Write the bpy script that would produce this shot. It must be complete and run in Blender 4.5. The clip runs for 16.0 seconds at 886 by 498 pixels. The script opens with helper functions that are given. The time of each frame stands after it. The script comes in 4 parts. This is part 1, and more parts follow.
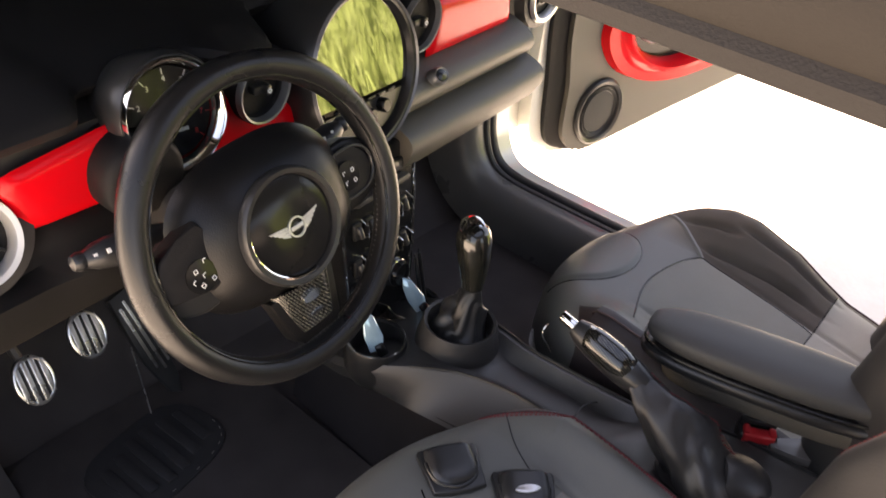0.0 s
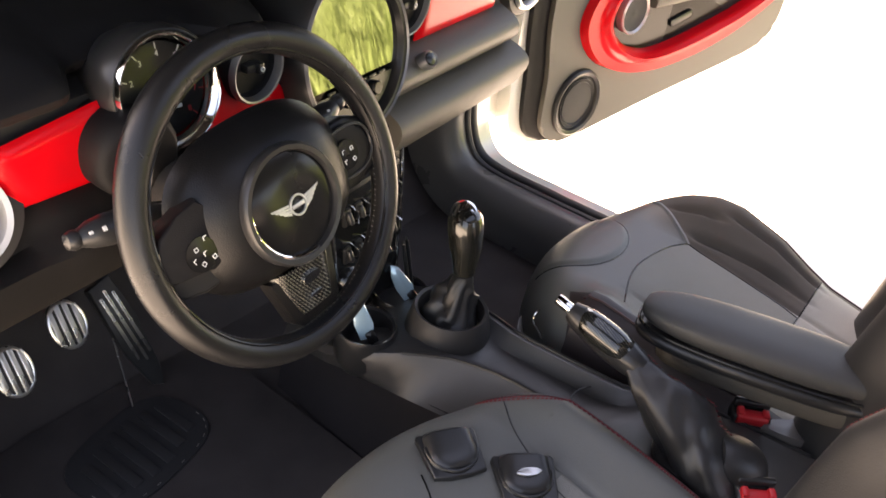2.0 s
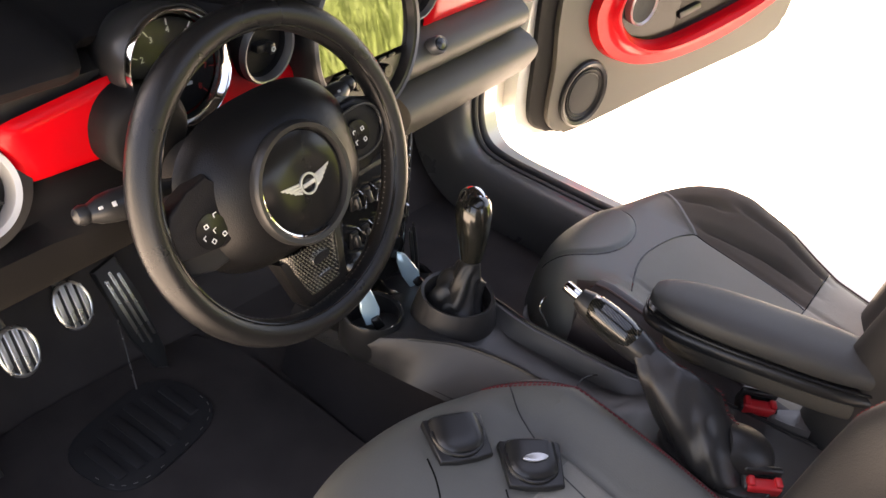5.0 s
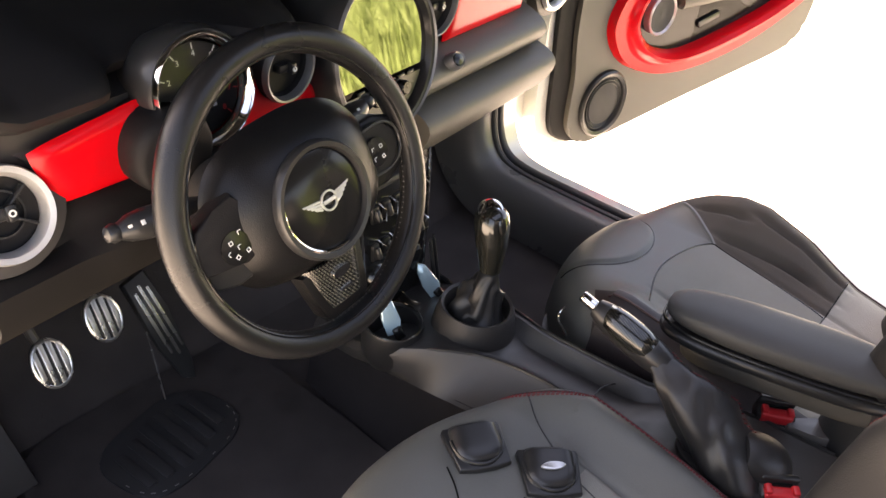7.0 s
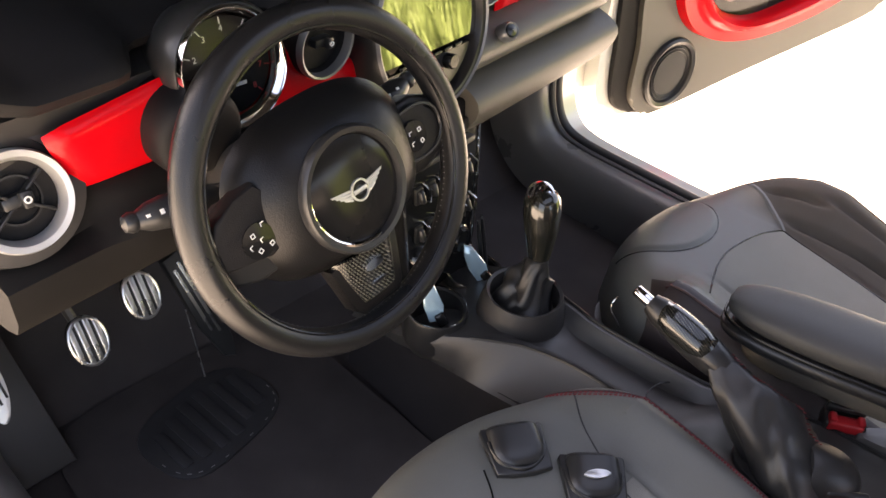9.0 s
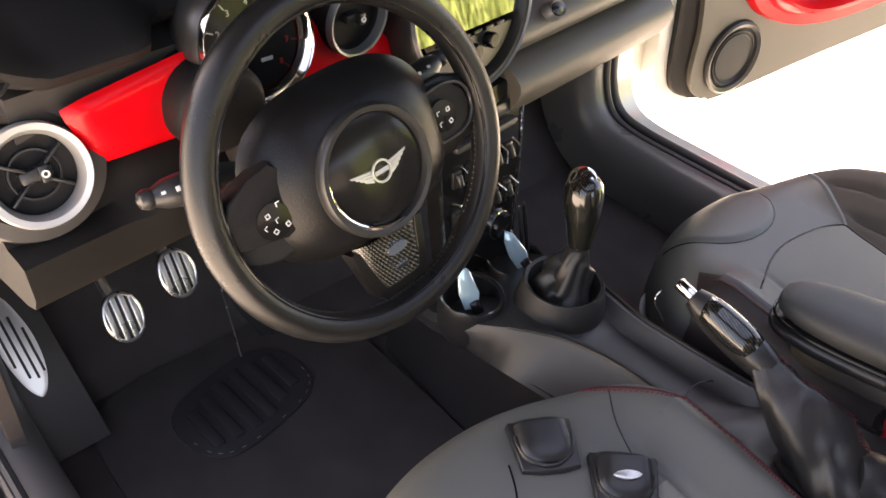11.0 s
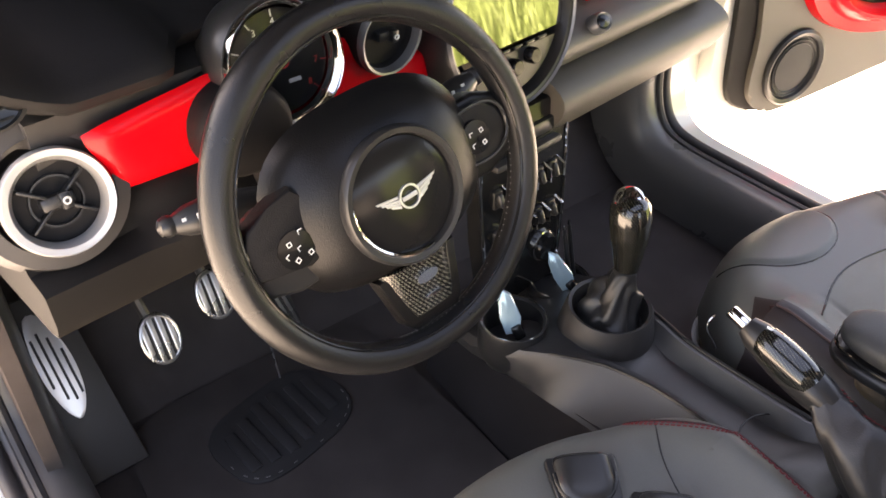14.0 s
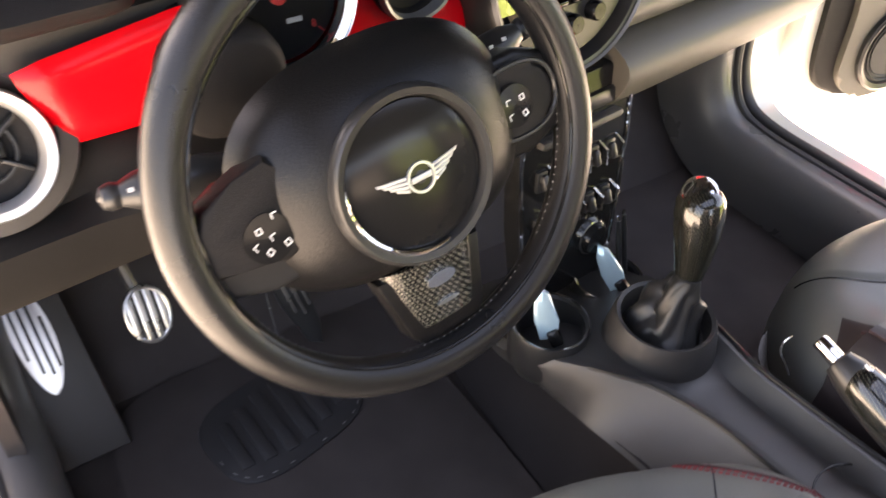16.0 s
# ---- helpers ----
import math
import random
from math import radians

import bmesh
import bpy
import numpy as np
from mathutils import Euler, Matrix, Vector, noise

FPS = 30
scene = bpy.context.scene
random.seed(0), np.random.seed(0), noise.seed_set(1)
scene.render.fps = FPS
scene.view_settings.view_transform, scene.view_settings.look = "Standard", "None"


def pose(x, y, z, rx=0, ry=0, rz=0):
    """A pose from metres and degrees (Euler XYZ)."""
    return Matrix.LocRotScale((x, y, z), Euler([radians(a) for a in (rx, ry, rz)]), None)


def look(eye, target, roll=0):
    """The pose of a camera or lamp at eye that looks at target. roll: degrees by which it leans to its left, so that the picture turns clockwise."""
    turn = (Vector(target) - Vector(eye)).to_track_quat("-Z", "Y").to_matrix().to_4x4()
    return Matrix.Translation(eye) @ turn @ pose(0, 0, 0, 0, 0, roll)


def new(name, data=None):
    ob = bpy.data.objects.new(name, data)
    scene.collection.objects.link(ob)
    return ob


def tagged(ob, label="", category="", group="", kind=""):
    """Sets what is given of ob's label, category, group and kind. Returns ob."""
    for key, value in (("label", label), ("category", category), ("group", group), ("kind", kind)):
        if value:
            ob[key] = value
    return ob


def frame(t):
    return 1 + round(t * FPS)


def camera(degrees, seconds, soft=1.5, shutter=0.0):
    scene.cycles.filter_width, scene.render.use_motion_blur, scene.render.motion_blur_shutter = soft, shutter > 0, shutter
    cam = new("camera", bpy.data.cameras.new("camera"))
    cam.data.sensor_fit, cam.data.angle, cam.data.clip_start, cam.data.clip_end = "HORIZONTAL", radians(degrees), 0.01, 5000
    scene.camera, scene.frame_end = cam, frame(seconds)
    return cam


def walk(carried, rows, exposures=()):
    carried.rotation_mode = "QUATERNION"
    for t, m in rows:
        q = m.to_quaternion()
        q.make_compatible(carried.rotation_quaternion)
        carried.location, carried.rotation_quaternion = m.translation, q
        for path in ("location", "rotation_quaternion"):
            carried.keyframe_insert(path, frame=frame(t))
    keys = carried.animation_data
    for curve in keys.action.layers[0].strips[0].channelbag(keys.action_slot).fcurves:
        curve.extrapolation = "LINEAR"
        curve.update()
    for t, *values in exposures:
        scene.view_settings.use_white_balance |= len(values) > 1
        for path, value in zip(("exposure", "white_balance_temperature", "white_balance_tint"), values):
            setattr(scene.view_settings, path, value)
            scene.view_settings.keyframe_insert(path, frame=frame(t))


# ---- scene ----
cam = camera(55.8, 16.0, shutter=0.5)
PATH = [
    (0, (-0.859, -0.591, 1.427), (0.46, 0.366, 0.268), 8.1),
    (0.5, (-0.868, -0.582, 1.415), (0.466, 0.422, 0.315), 8.1),
    (1, (-0.885, -0.568, 1.403), (0.46, 0.419, 0.301), 8.0),
    (1.5, (-0.882, -0.566, 1.399), (0.471, 0.397, 0.286), 8.0),
    (2, (-0.886, -0.561, 1.393), (0.49, 0.33, 0.246), 9.5),
    (2.5, (-0.887, -0.555, 1.389), (0.495, 0.297, 0.221), 9.7),
    (3, (-0.888, -0.551, 1.385), (0.485, 0.306, 0.211), 8.8),
    (3.5, (-0.885, -0.552, 1.385), (0.49, 0.324, 0.227), 9.1),
    (4, (-0.89, -0.545, 1.376), (0.461, 0.344, 0.2), 10.2),
    (4.2, (-0.891, -0.546, 1.376), (0.477, 0.332, 0.21), 10.6),
    (6.3, (-0.9, -0.572, 1.393), (0.456, 0.341, 0.241), 9.3),
    (6.5, (-0.901, -0.568, 1.397), (0.438, 0.355, 0.232), 8.9),
    (7, (-0.903, -0.572, 1.398), (0.436, 0.368, 0.248), 8.6),
    (7.5, (-0.904, -0.563, 1.393), (0.451, 0.361, 0.248), 9.6),
    (8, (-0.896, -0.553, 1.387), (0.491, 0.319, 0.239), 11.6),
    (8.5, (-0.863, -0.535, 1.394), (0.416, 0.443, 0.207), 9.2),
    (8.7, (-0.847, -0.537, 1.392), (0.39, 0.451, 0.169), 8.1),
    (10.8, (-0.789, -0.548, 1.381), (0.335, 0.519, 0.116), 5.7),
    (11, (-0.78, -0.548, 1.37), (0.304, 0.54, 0.089), 5.3),
    (11.5, (-0.762, -0.553, 1.367), (0.349, 0.485, 0.068), 6.9),
    (12, (-0.748, -0.549, 1.367), (0.349, 0.49, 0.056), 5.7),
    (12.5, (-0.731, -0.554, 1.357), (0.358, 0.47, 0.028), 4.5),
    (13, (-0.733, -0.552, 1.351), (0.325, 0.512, 0.029), 4.5),
    (13.5, (-0.737, -0.538, 1.36), (0.296, 0.64, 0.116), 1.9),
    (14, (-0.733, -0.532, 1.358), (0.257, 0.656, 0.089), 2.2),
    (14.5, (-0.716, -0.519, 1.346), (0.247, 0.637, 0.028), 5.6),
    (15, (-0.679, -0.51, 1.32), (0.269, 0.604, -0.043), 5.0),
    (15.5, (-0.667, -0.484, 1.297), (0.148, 0.75, -0.049), 0.7),
    (16, (-0.621, -0.429, 1.266), (0.248, 0.782, -0.068), 3.4),
]
walk(cam, [(t, look(eye, target, roll)) for t, eye, target, roll in PATH], exposures=[(0, 3.22, 9400, 25), (0.5, 2.88, 9400, 25), (1, 3.0, 9400, 25), (1.5, 3.3, 9400, 25), (2, 3.42, 9400, 25), (3, 3.48, 9400, 25), (3.5, 3.46, 9400, 25), (4, 3.34, 9400, 25), (6.5, 3.46, 9400, 25), (8, 3.5, 9400, 25), (8.5, 3.46, 9400, 25), (11, 3.58, 9400, 25), (11.5, 3.8, 9400, 25), (12.5, 3.88, 9400, 25), (13.5, 3.74, 9400, 25), (14.5, 3.94, 9400, 25), (16, 4.14, 9400, 25)])

# ---- daylight ----
SUN_AZ, SUN_EL = -3.0, 42.0
world = bpy.data.worlds.new("daylight")
scene.world = world
world.use_nodes = True
wn = world.node_tree
sky = wn.nodes.new("ShaderNodeTexSky")
sky.sky_type = "NISHITA"
sky.sun_disc = False
sky.dust_density, sky.ozone_density = 1.8, 0.7
sky.sun_elevation, sky.sun_rotation = radians(SUN_EL), radians(SUN_AZ)
wn.links.new(sky.outputs[0], wn.nodes["Background"].inputs[0])
wn.nodes["Background"].inputs[1].default_value = 0.08
sun = new("sun", bpy.data.lights.new("sun", "SUN"))
sun.data.energy, sun.data.angle, sun.data.color = 5.0, radians(0.6), (1.0, 0.955, 0.885)
sun.matrix_world = pose(0, 0, 0, 90 - SUN_EL, 0, 180 - SUN_AZ)

# ---- materials ----
def material(name, colour, rough=0.5, metal=0.0, grain=0.0, size=400.0, vary=0.12, coat=0.0, spec=0.5, wear=0.1, bump_distance=0.0006):
    """A surface with colour variation at two scales, uneven gloss and fine relief."""
    m = bpy.data.materials.new(name)
    m.use_nodes = True
    nt = m.node_tree
    b = nt.nodes["Principled BSDF"]
    tc = nt.nodes.new("ShaderNodeTexCoord")
    big = nt.nodes.new("ShaderNodeTexNoise")
    big.inputs["Scale"].default_value, big.inputs["Detail"].default_value = 9.0, 5.0
    fine = nt.nodes.new("ShaderNodeTexNoise")
    fine.inputs["Scale"].default_value, fine.inputs["Detail"].default_value = size, 3.0
    nt.links.new(tc.outputs["Object"], big.inputs["Vector"])
    nt.links.new(tc.outputs["Object"], fine.inputs["Vector"])
    mix = nt.nodes.new("ShaderNodeMix")
    mix.data_type = "RGBA"
    mix.inputs[6].default_value = (*[c * (1 - vary) for c in colour], 1)
    mix.inputs[7].default_value = (*[min(1, c * (1 + vary)) for c in colour], 1)
    add = nt.nodes.new("ShaderNodeMath")
    add.operation = "MULTIPLY_ADD"
    add.inputs[1].default_value = 0.4
    nt.links.new(fine.outputs[0], add.inputs[0])
    nt.links.new(big.outputs[0], add.inputs[2])
    sub = nt.nodes.new("ShaderNodeMath")
    sub.operation = "SUBTRACT"
    sub.use_clamp = True
    sub.inputs[1].default_value = 0.2
    nt.links.new(add.outputs[0], sub.inputs[0])
    nt.links.new(sub.outputs[0], mix.inputs[0])
    nt.links.new(mix.outputs[2], b.inputs["Base Color"])
    rr = nt.nodes.new("ShaderNodeMapRange")
    rr.inputs[3].default_value, rr.inputs[4].default_value = max(0.0, rough - wear), min(1.0, rough + wear)
    nt.links.new(big.outputs[0], rr.inputs[0])
    nt.links.new(rr.outputs[0], b.inputs["Roughness"])
    b.inputs["Metallic"].default_value = metal
    b.inputs["Specular IOR Level"].default_value = spec
    b.inputs["Coat Weight"].default_value = coat
    b.inputs["Coat Roughness"].default_value = 0.05
    if grain:
        bp = nt.nodes.new("ShaderNodeBump")
        bp.inputs["Strength"].default_value, bp.inputs["Distance"].default_value = grain, bump_distance
        nt.links.new(fine.outputs[0], bp.inputs["Height"])
        nt.links.new(bp.outputs[0], b.inputs["Normal"])
    return m


def carbon_material(name, dark, light):
    m = material(name, (0.05, 0.05, 0.045), 0.25, coat=1.0)
    nt = m.node_tree
    b = nt.nodes["Principled BSDF"]
    tc = nt.nodes.new("ShaderNodeTexCoord")
    mp = nt.nodes.new("ShaderNodeMapping")
    mp.inputs["Rotation"].default_value = (0.6, 0.5, 0.785)
    wv = nt.nodes.new("ShaderNodeTexWave")
    wv.inputs["Scale"].default_value, wv.inputs["Distortion"].default_value = 100.0, 0.0
    ck = nt.nodes.new("ShaderNodeTexChecker")
    ck.inputs["Scale"].default_value = 560.0
    ck.inputs["Color1"].default_value = (*dark, 1)
    ck.inputs["Color2"].default_value = (*light, 1)
    nt.links.new(tc.outputs["Object"], mp.inputs["Vector"])
    nt.links.new(mp.outputs[0], ck.inputs["Vector"])
    nt.links.new(mp.outputs[0], wv.inputs["Vector"])
    mx = nt.nodes.new("ShaderNodeMix")
    mx.data_type, mx.blend_type = "RGBA", "MULTIPLY"
    mx.inputs[0].default_value = 0.93
    nt.links.new(ck.outputs[0], mx.inputs[6])
    nt.links.new(wv.outputs[0], mx.inputs[7])
    nt.links.new(mx.outputs[2], b.inputs["Base Color"])
    b.inputs["Metallic"].default_value = 0.3
    return m


def weave_material(name, colour, rough, scale):
    """Woven cloth: crossing threads as relief and a slight change of tone."""
    m = material(name, colour, rough, grain=0.5, size=700, vary=0.2, spec=0.35)
    nt = m.node_tree
    b = nt.nodes["Principled BSDF"]
    tc = nt.nodes.new("ShaderNodeTexCoord")
    h = None
    for axis in ("X", "Y"):
        wv = nt.nodes.new("ShaderNodeTexWave")
        wv.bands_direction = axis
        wv.inputs["Scale"].default_value, wv.inputs["Distortion"].default_value = scale, 0.6
        nt.links.new(tc.outputs["Object"], wv.inputs["Vector"])
        if h is None:
            h = wv
        else:
            mul = nt.nodes.new("ShaderNodeMath")
            mul.operation = "ADD"
            nt.links.new(h.outputs[1], mul.inputs[0])
            nt.links.new(wv.outputs[1], mul.inputs[1])
            bp = nt.nodes.new("ShaderNodeBump")
            bp.inputs["Strength"].default_value, bp.inputs["Distance"].default_value = 0.35, 0.0006
            nt.links.new(mul.outputs[0], bp.inputs["Height"])
            nt.links.new(bp.outputs[0], b.inputs["Normal"])
    return m


M_PAD = material("soft_dash_plastic", (0.009, 0.0083, 0.0085), 0.62, spec=0.22, grain=0.6, size=900)
M_PLASTIC = material("black_grained_plastic", (0.036, 0.033, 0.031), 0.5, grain=0.5, size=1100)
M_SMOOTH = material("smooth_black_plastic", (0.022, 0.022, 0.022), 0.32, grain=0.1, size=600)
M_SILL = material("satin_sill_plastic", (0.105, 0.10, 0.096), 0.30, grain=0.15, size=700)
M_GLOSS = material("piano_black", (0.010, 0.010, 0.010), 0.16, coat=0.0, spec=0.3, wear=0.05)
M_LEATHER = material("black_leather", (0.0085, 0.0083, 0.0085), 0.31, spec=0.24, grain=0.35, size=650, bump_distance=0.0009)
M_RIM = material("worn_rim_leather", (0.010, 0.010, 0.0105), 0.30, spec=0.40, grain=0.5, size=700)
M_BOOT = material("soft_boot_leather", (0.025, 0.0245, 0.0245), 0.38, grain=0.5, size=500)
M_SEAT = material("charcoal_seat_leather", (0.126, 0.127, 0.113), 0.44, grain=0.5, size=520, vary=0.15)
M_CLOTH = weave_material("grey_seat_cloth", (0.262, 0.256, 0.228), 0.85, 260.0)
M_PALECLOTH = weave_material("pale_grey_seat_cloth", (0.42, 0.40, 0.35), 0.85, 260.0)
# Dark brown for the shaded side of the passenger cushion.
M_SHADED_SIDE = material("shaded_seat_side", (0.030, 0.021, 0.020), 0.5, grain=0.5, size=600)
M_PIPING = material("dark_red_piping", (0.042, 0.014, 0.015), 0.55, vary=0.2)
M_DARKCLOTH = weave_material("dark_brown_seat_cloth", (0.120, 0.103, 0.088), 0.9, 300.0)
M_RED = material("gloss_red_trim", (0.66, 0.007, 0.012), 0.20, vary=0.04, coat=0.0, spec=0.22, wear=0.05)
M_CHROME = material("chrome", (0.82, 0.82, 0.80), 0.07, metal=1.0, vary=0.03, wear=0.05)
M_SILVER = material("satin_silver", (0.70, 0.70, 0.69), 0.34, metal=0.75, grain=0.1, size=1500, vary=0.06)
M_DULL = material("dull_grey_ring", (0.20, 0.20, 0.20), 0.35, metal=0.4)
M_STEEL = material("brushed_pedal_steel", (0.62, 0.61, 0.58), 0.28, metal=0.95, grain=0.2, size=1800, vary=0.1)
M_CARBON = carbon_material("carbon_fibre", (0.03, 0.03, 0.026), (0.17, 0.165, 0.135))
M_DARKCARBON = carbon_material("dark_carbon_fibre", (0.010, 0.010, 0.009), (0.060, 0.060, 0.045))
M_CARPET = material("black_carpet", (0.074, 0.063, 0.060), 0.97, grain=1.0, size=1300, vary=0.4, spec=0.1, bump_distance=0.002)
M_RUBBER = material("black_rubber", (0.028, 0.027, 0.028), 0.5, grain=0.25, size=700)
M_PAINT = material("white_car_paint", (0.60, 0.595, 0.55), 0.2, coat=0.8, vary=0.03)
M_DOORTRIM = material("taupe_door_plastic", (0.085, 0.078, 0.066), 0.55, grain=0.5, size=1000)
M_STITCH = material("red_thread", (0.20, 0.028, 0.032), 0.7, vary=0.3, size=1500)
# Grey thread, also the pale sliver of light on the passenger seat.
M_STITCH_STREAK = material("grey_thread_and_light_streak", (0.22, 0.22, 0.21), 0.6)
M_BUCKLE = material("red_button_plastic", (0.62, 0.025, 0.03), 0.38)
M_MARK = material("white_print", (0.75, 0.75, 0.72), 0.5, vary=0.03)
M_REDMARK = material("red_print", (0.55, 0.03, 0.03), 0.5, vary=0.03)
M_RAIL = material("taupe_rail_lining", (0.013, 0.0112, 0.0098), 0.75, spec=0.2, grain=0.4, size=900)
M_GRILLE = material("speaker_cloth", (0.045, 0.043, 0.041), 0.8, grain=1.0, size=1400)
M_HEADLINER = material("dark_headliner", (0.010, 0.010, 0.011), 0.95, spec=0.05, grain=0.6, size=800)
M_CONCRETE = material("pale_concrete", (0.60, 0.587, 0.552), 0.85, grain=0.6, size=60, vary=0.12, bump_distance=0.002)
M_FOIL = material("pale_blue_plastic", (0.42, 0.62, 0.70), 0.12, coat=0.5, vary=0.1, metal=0.3)
M_SCREEN = material("glossy_screen_glass", (0.006, 0.006, 0.006), 0.03, coat=1.0, spec=1.0, wear=0.02)
M_SCREEN.node_tree.nodes["Principled BSDF"].inputs["IOR"].default_value = 2.1
M_ARMREST = material("black_armrest_leather", (0.045, 0.0455, 0.0435), 0.55, grain=0.5, size=650)
M_BACK = material("black_backrest_leather", (0.024, 0.024, 0.0245), 0.5, grain=0.5, size=560)
M_CONSOLE = material("satin_console_plastic", (0.050, 0.047, 0.045), 0.38, grain=0.4, size=1100)
# Darker copy of the floor carpet; the tunnel's shade is in its colour.
M_SHADED_CARPET = material("shaded_tunnel_carpet", (0.030, 0.026, 0.027), 0.97, grain=1.0, size=1300, vary=0.3, spec=0.1, bump_distance=0.002)
# Black plastic darkened further to stand in for blocked light at the driver's door.
M_SHADED_KNEE = material("shaded_knee_plastic", (0.010, 0.0092, 0.0088), 0.68, spec=0.14, grain=0.5, size=1100)
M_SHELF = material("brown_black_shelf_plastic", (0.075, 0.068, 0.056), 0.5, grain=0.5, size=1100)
M_GRASS = material("dry_green_grass", (0.17, 0.235, 0.07), 0.6, vary=0.5, size=40)
M_SOIL = material("grassy_soil", (0.11, 0.14, 0.045), 0.9, vary=0.4, size=60)

# ---- shape helpers ----
BASE = {}


def thing(name, at, label, category, group="", kind=""):
    """An Empty at the thing's base, which parents its parts."""
    ob = new(name)
    ob.location = at
    ob.empty_display_size = 0.05
    BASE[ob] = Vector(at)
    return tagged(ob, label, category, group, kind)


def part(name, bm, mat, parent=None, label="", sharp=38, flat=False):
    """Links a bmesh, given in world metres, as one mesh under its thing or part."""
    base = BASE[parent] if parent else Vector((0, 0, 0))
    bm.transform(Matrix.Translation(-base))
    bmesh.ops.recalc_face_normals(bm, faces=bm.faces)
    me = bpy.data.meshes.new(name)
    bm.to_mesh(me)
    bm.free()
    for m in mat if isinstance(mat, (list, tuple)) else (mat,):
        me.materials.append(m)
    if not flat:
        me.shade_smooth()
        me.set_sharp_from_angle(angle=radians(sharp))
    ob = new(name, me)
    ob.parent = parent
    BASE[ob] = base
    if label:
        ob["label"] = label
    return ob


def box(size, m=Matrix(), bevel=0.0, seg=2):
    bm = bmesh.new()
    bmesh.ops.create_cube(bm, size=1.0)
    bm.transform(Matrix.Diagonal((*size, 1)))
    if bevel:
        bmesh.ops.bevel(bm, geom=bm.edges[:], offset=bevel, segments=seg, profile=0.5, affect="EDGES")
    bm.transform(m)
    return bm


def merged(*bms):
    out = bmesh.new()
    for b in bms:
        me = bpy.data.meshes.new("tmp")
        b.to_mesh(me)
        out.from_mesh(me)
        bpy.data.meshes.remove(me)
        b.free()
    return out


def rings(sections, closed=True, caps=True, loop=False):
    """A skin over sections, each a list of as many points."""
    bm = bmesh.new()
    rows = [[bm.verts.new(p) for p in sec] for sec in sections]
    n = len(rows[0])
    pairs = list(zip(rows, rows[1:])) + ([(rows[-1], rows[0])] if loop else [])
    for a, b in pairs:
        for i in range(n if closed else n - 1):
            j = (i + 1) % n
            bm.faces.new((a[i], a[j], b[j], b[i]))
    if caps and closed and not loop:
        bm.faces.new(rows[0][::-1])
        bm.faces.new(rows[-1])
    return bm


def lathe(profile, m=Matrix(), n=40, sx=1.0, sy=1.0):
    """Turns (radius, height) pairs about the local z axis."""
    secs = []
    for r, h in profile:
        secs.append([m @ Vector((r * sx * math.cos(2 * math.pi * k / n), r * sy * math.sin(2 * math.pi * k / n), h)) for k in range(n)])
    bm = rings(secs, caps=False)
    bmesh.ops.remove_doubles(bm, verts=bm.verts, dist=1e-6)
    return bm


def tube(points, radius, n=10, loop=False, flatten=1.0, up=(0, 0, 1)):
    """A round bar along points; radius is one number or one for each point."""
    pts = [Vector(p) for p in points]
    secs = []
    for i, p in enumerate(pts):
        a = pts[i - 1] if i or loop else pts[0]
        b = pts[(i + 1) % len(pts)] if i < len(pts) - 1 or loop else pts[-1]
        d = (b - a).normalized()
        u = Vector(up).cross(d)
        if u.length < 1e-3:
            u = Vector((1, 0, 0)).cross(d)
        u.normalize()
        v = d.cross(u)
        r = radius[i] if isinstance(radius, (list, tuple)) else radius
        secs.append([p + u * (r * math.cos(2 * math.pi * k / n)) + v * (r * flatten * math.sin(2 * math.pi * k / n)) for k in range(n)])
    return rings(secs, loop=loop)


def smooth_line(points, steps=8, loop=False):
    """A Catmull-Rom curve through points."""
    p = [Vector(q) for q in points]
    n, out = len(p), []
    for i in range(n if loop else n - 1):
        a, b, c, d = (p[(i + k) % n] if loop else p[min(max(i + k, 0), n - 1)] for k in (-1, 0, 1, 2))
        for s in range(steps):
            t = s / steps
            out.append(0.5 * ((2 * b) + (c - a) * t + (2 * a - 5 * b + 4 * c - d) * t * t + (3 * b - a - 3 * c + d) * t ** 3))
    return out if loop else out + [p[-1]]


def prism(outline, depth, m=Matrix(), bevel=0.0, seg=2):
    """A flat outline in local xy, given depth along local z from 0, with softened rims."""
    bm = bmesh.new()
    lo = [bm.verts.new((x, y, 0)) for x, y in outline]
    hi = [bm.verts.new((x, y, depth)) for x, y in outline]
    n = len(outline)
    bm.faces.new(lo[::-1])
    top = bm.faces.new(hi)
    for i in range(n):
        bm.faces.new((lo[i], lo[(i + 1) % n], hi[(i + 1) % n], hi[i]))
    if bevel:
        bmesh.ops.bevel(bm, geom=top.edges[:], offset=bevel, segments=seg, profile=0.5, affect="EDGES")
    bm.transform(m)
    return bm


def oval(rx, ry, n=28, p=2.0, cx=0.0, cy=0.0):
    out = []
    for k in range(n):
        a = 2 * math.pi * k / n
        c, s = math.cos(a), math.sin(a)
        out.append((cx + rx * math.copysign(abs(c) ** (2 / p), c), cy + ry * math.copysign(abs(s) ** (2 / p), s)))
    return out


def interp(x, pairs):
    return float(np.interp(x, [a for a, _ in pairs], [b for _, b in pairs]))


def profile_sweep(profile, x0, x1, n, m=Matrix(), warp=None):
    """A band whose (out, z) profile runs along local x; out is towards the cabin (local -y)."""
    secs = []
    for i in range(n + 1):
        x = x0 + (x1 - x0) * i / n
        sec = []
        for o, z in profile:
            q = Vector((x, -o, z))
            if warp:
                q = warp(q)
            sec.append(m @ q)
        secs.append(sec)
    return rings(secs, closed=True, caps=True)


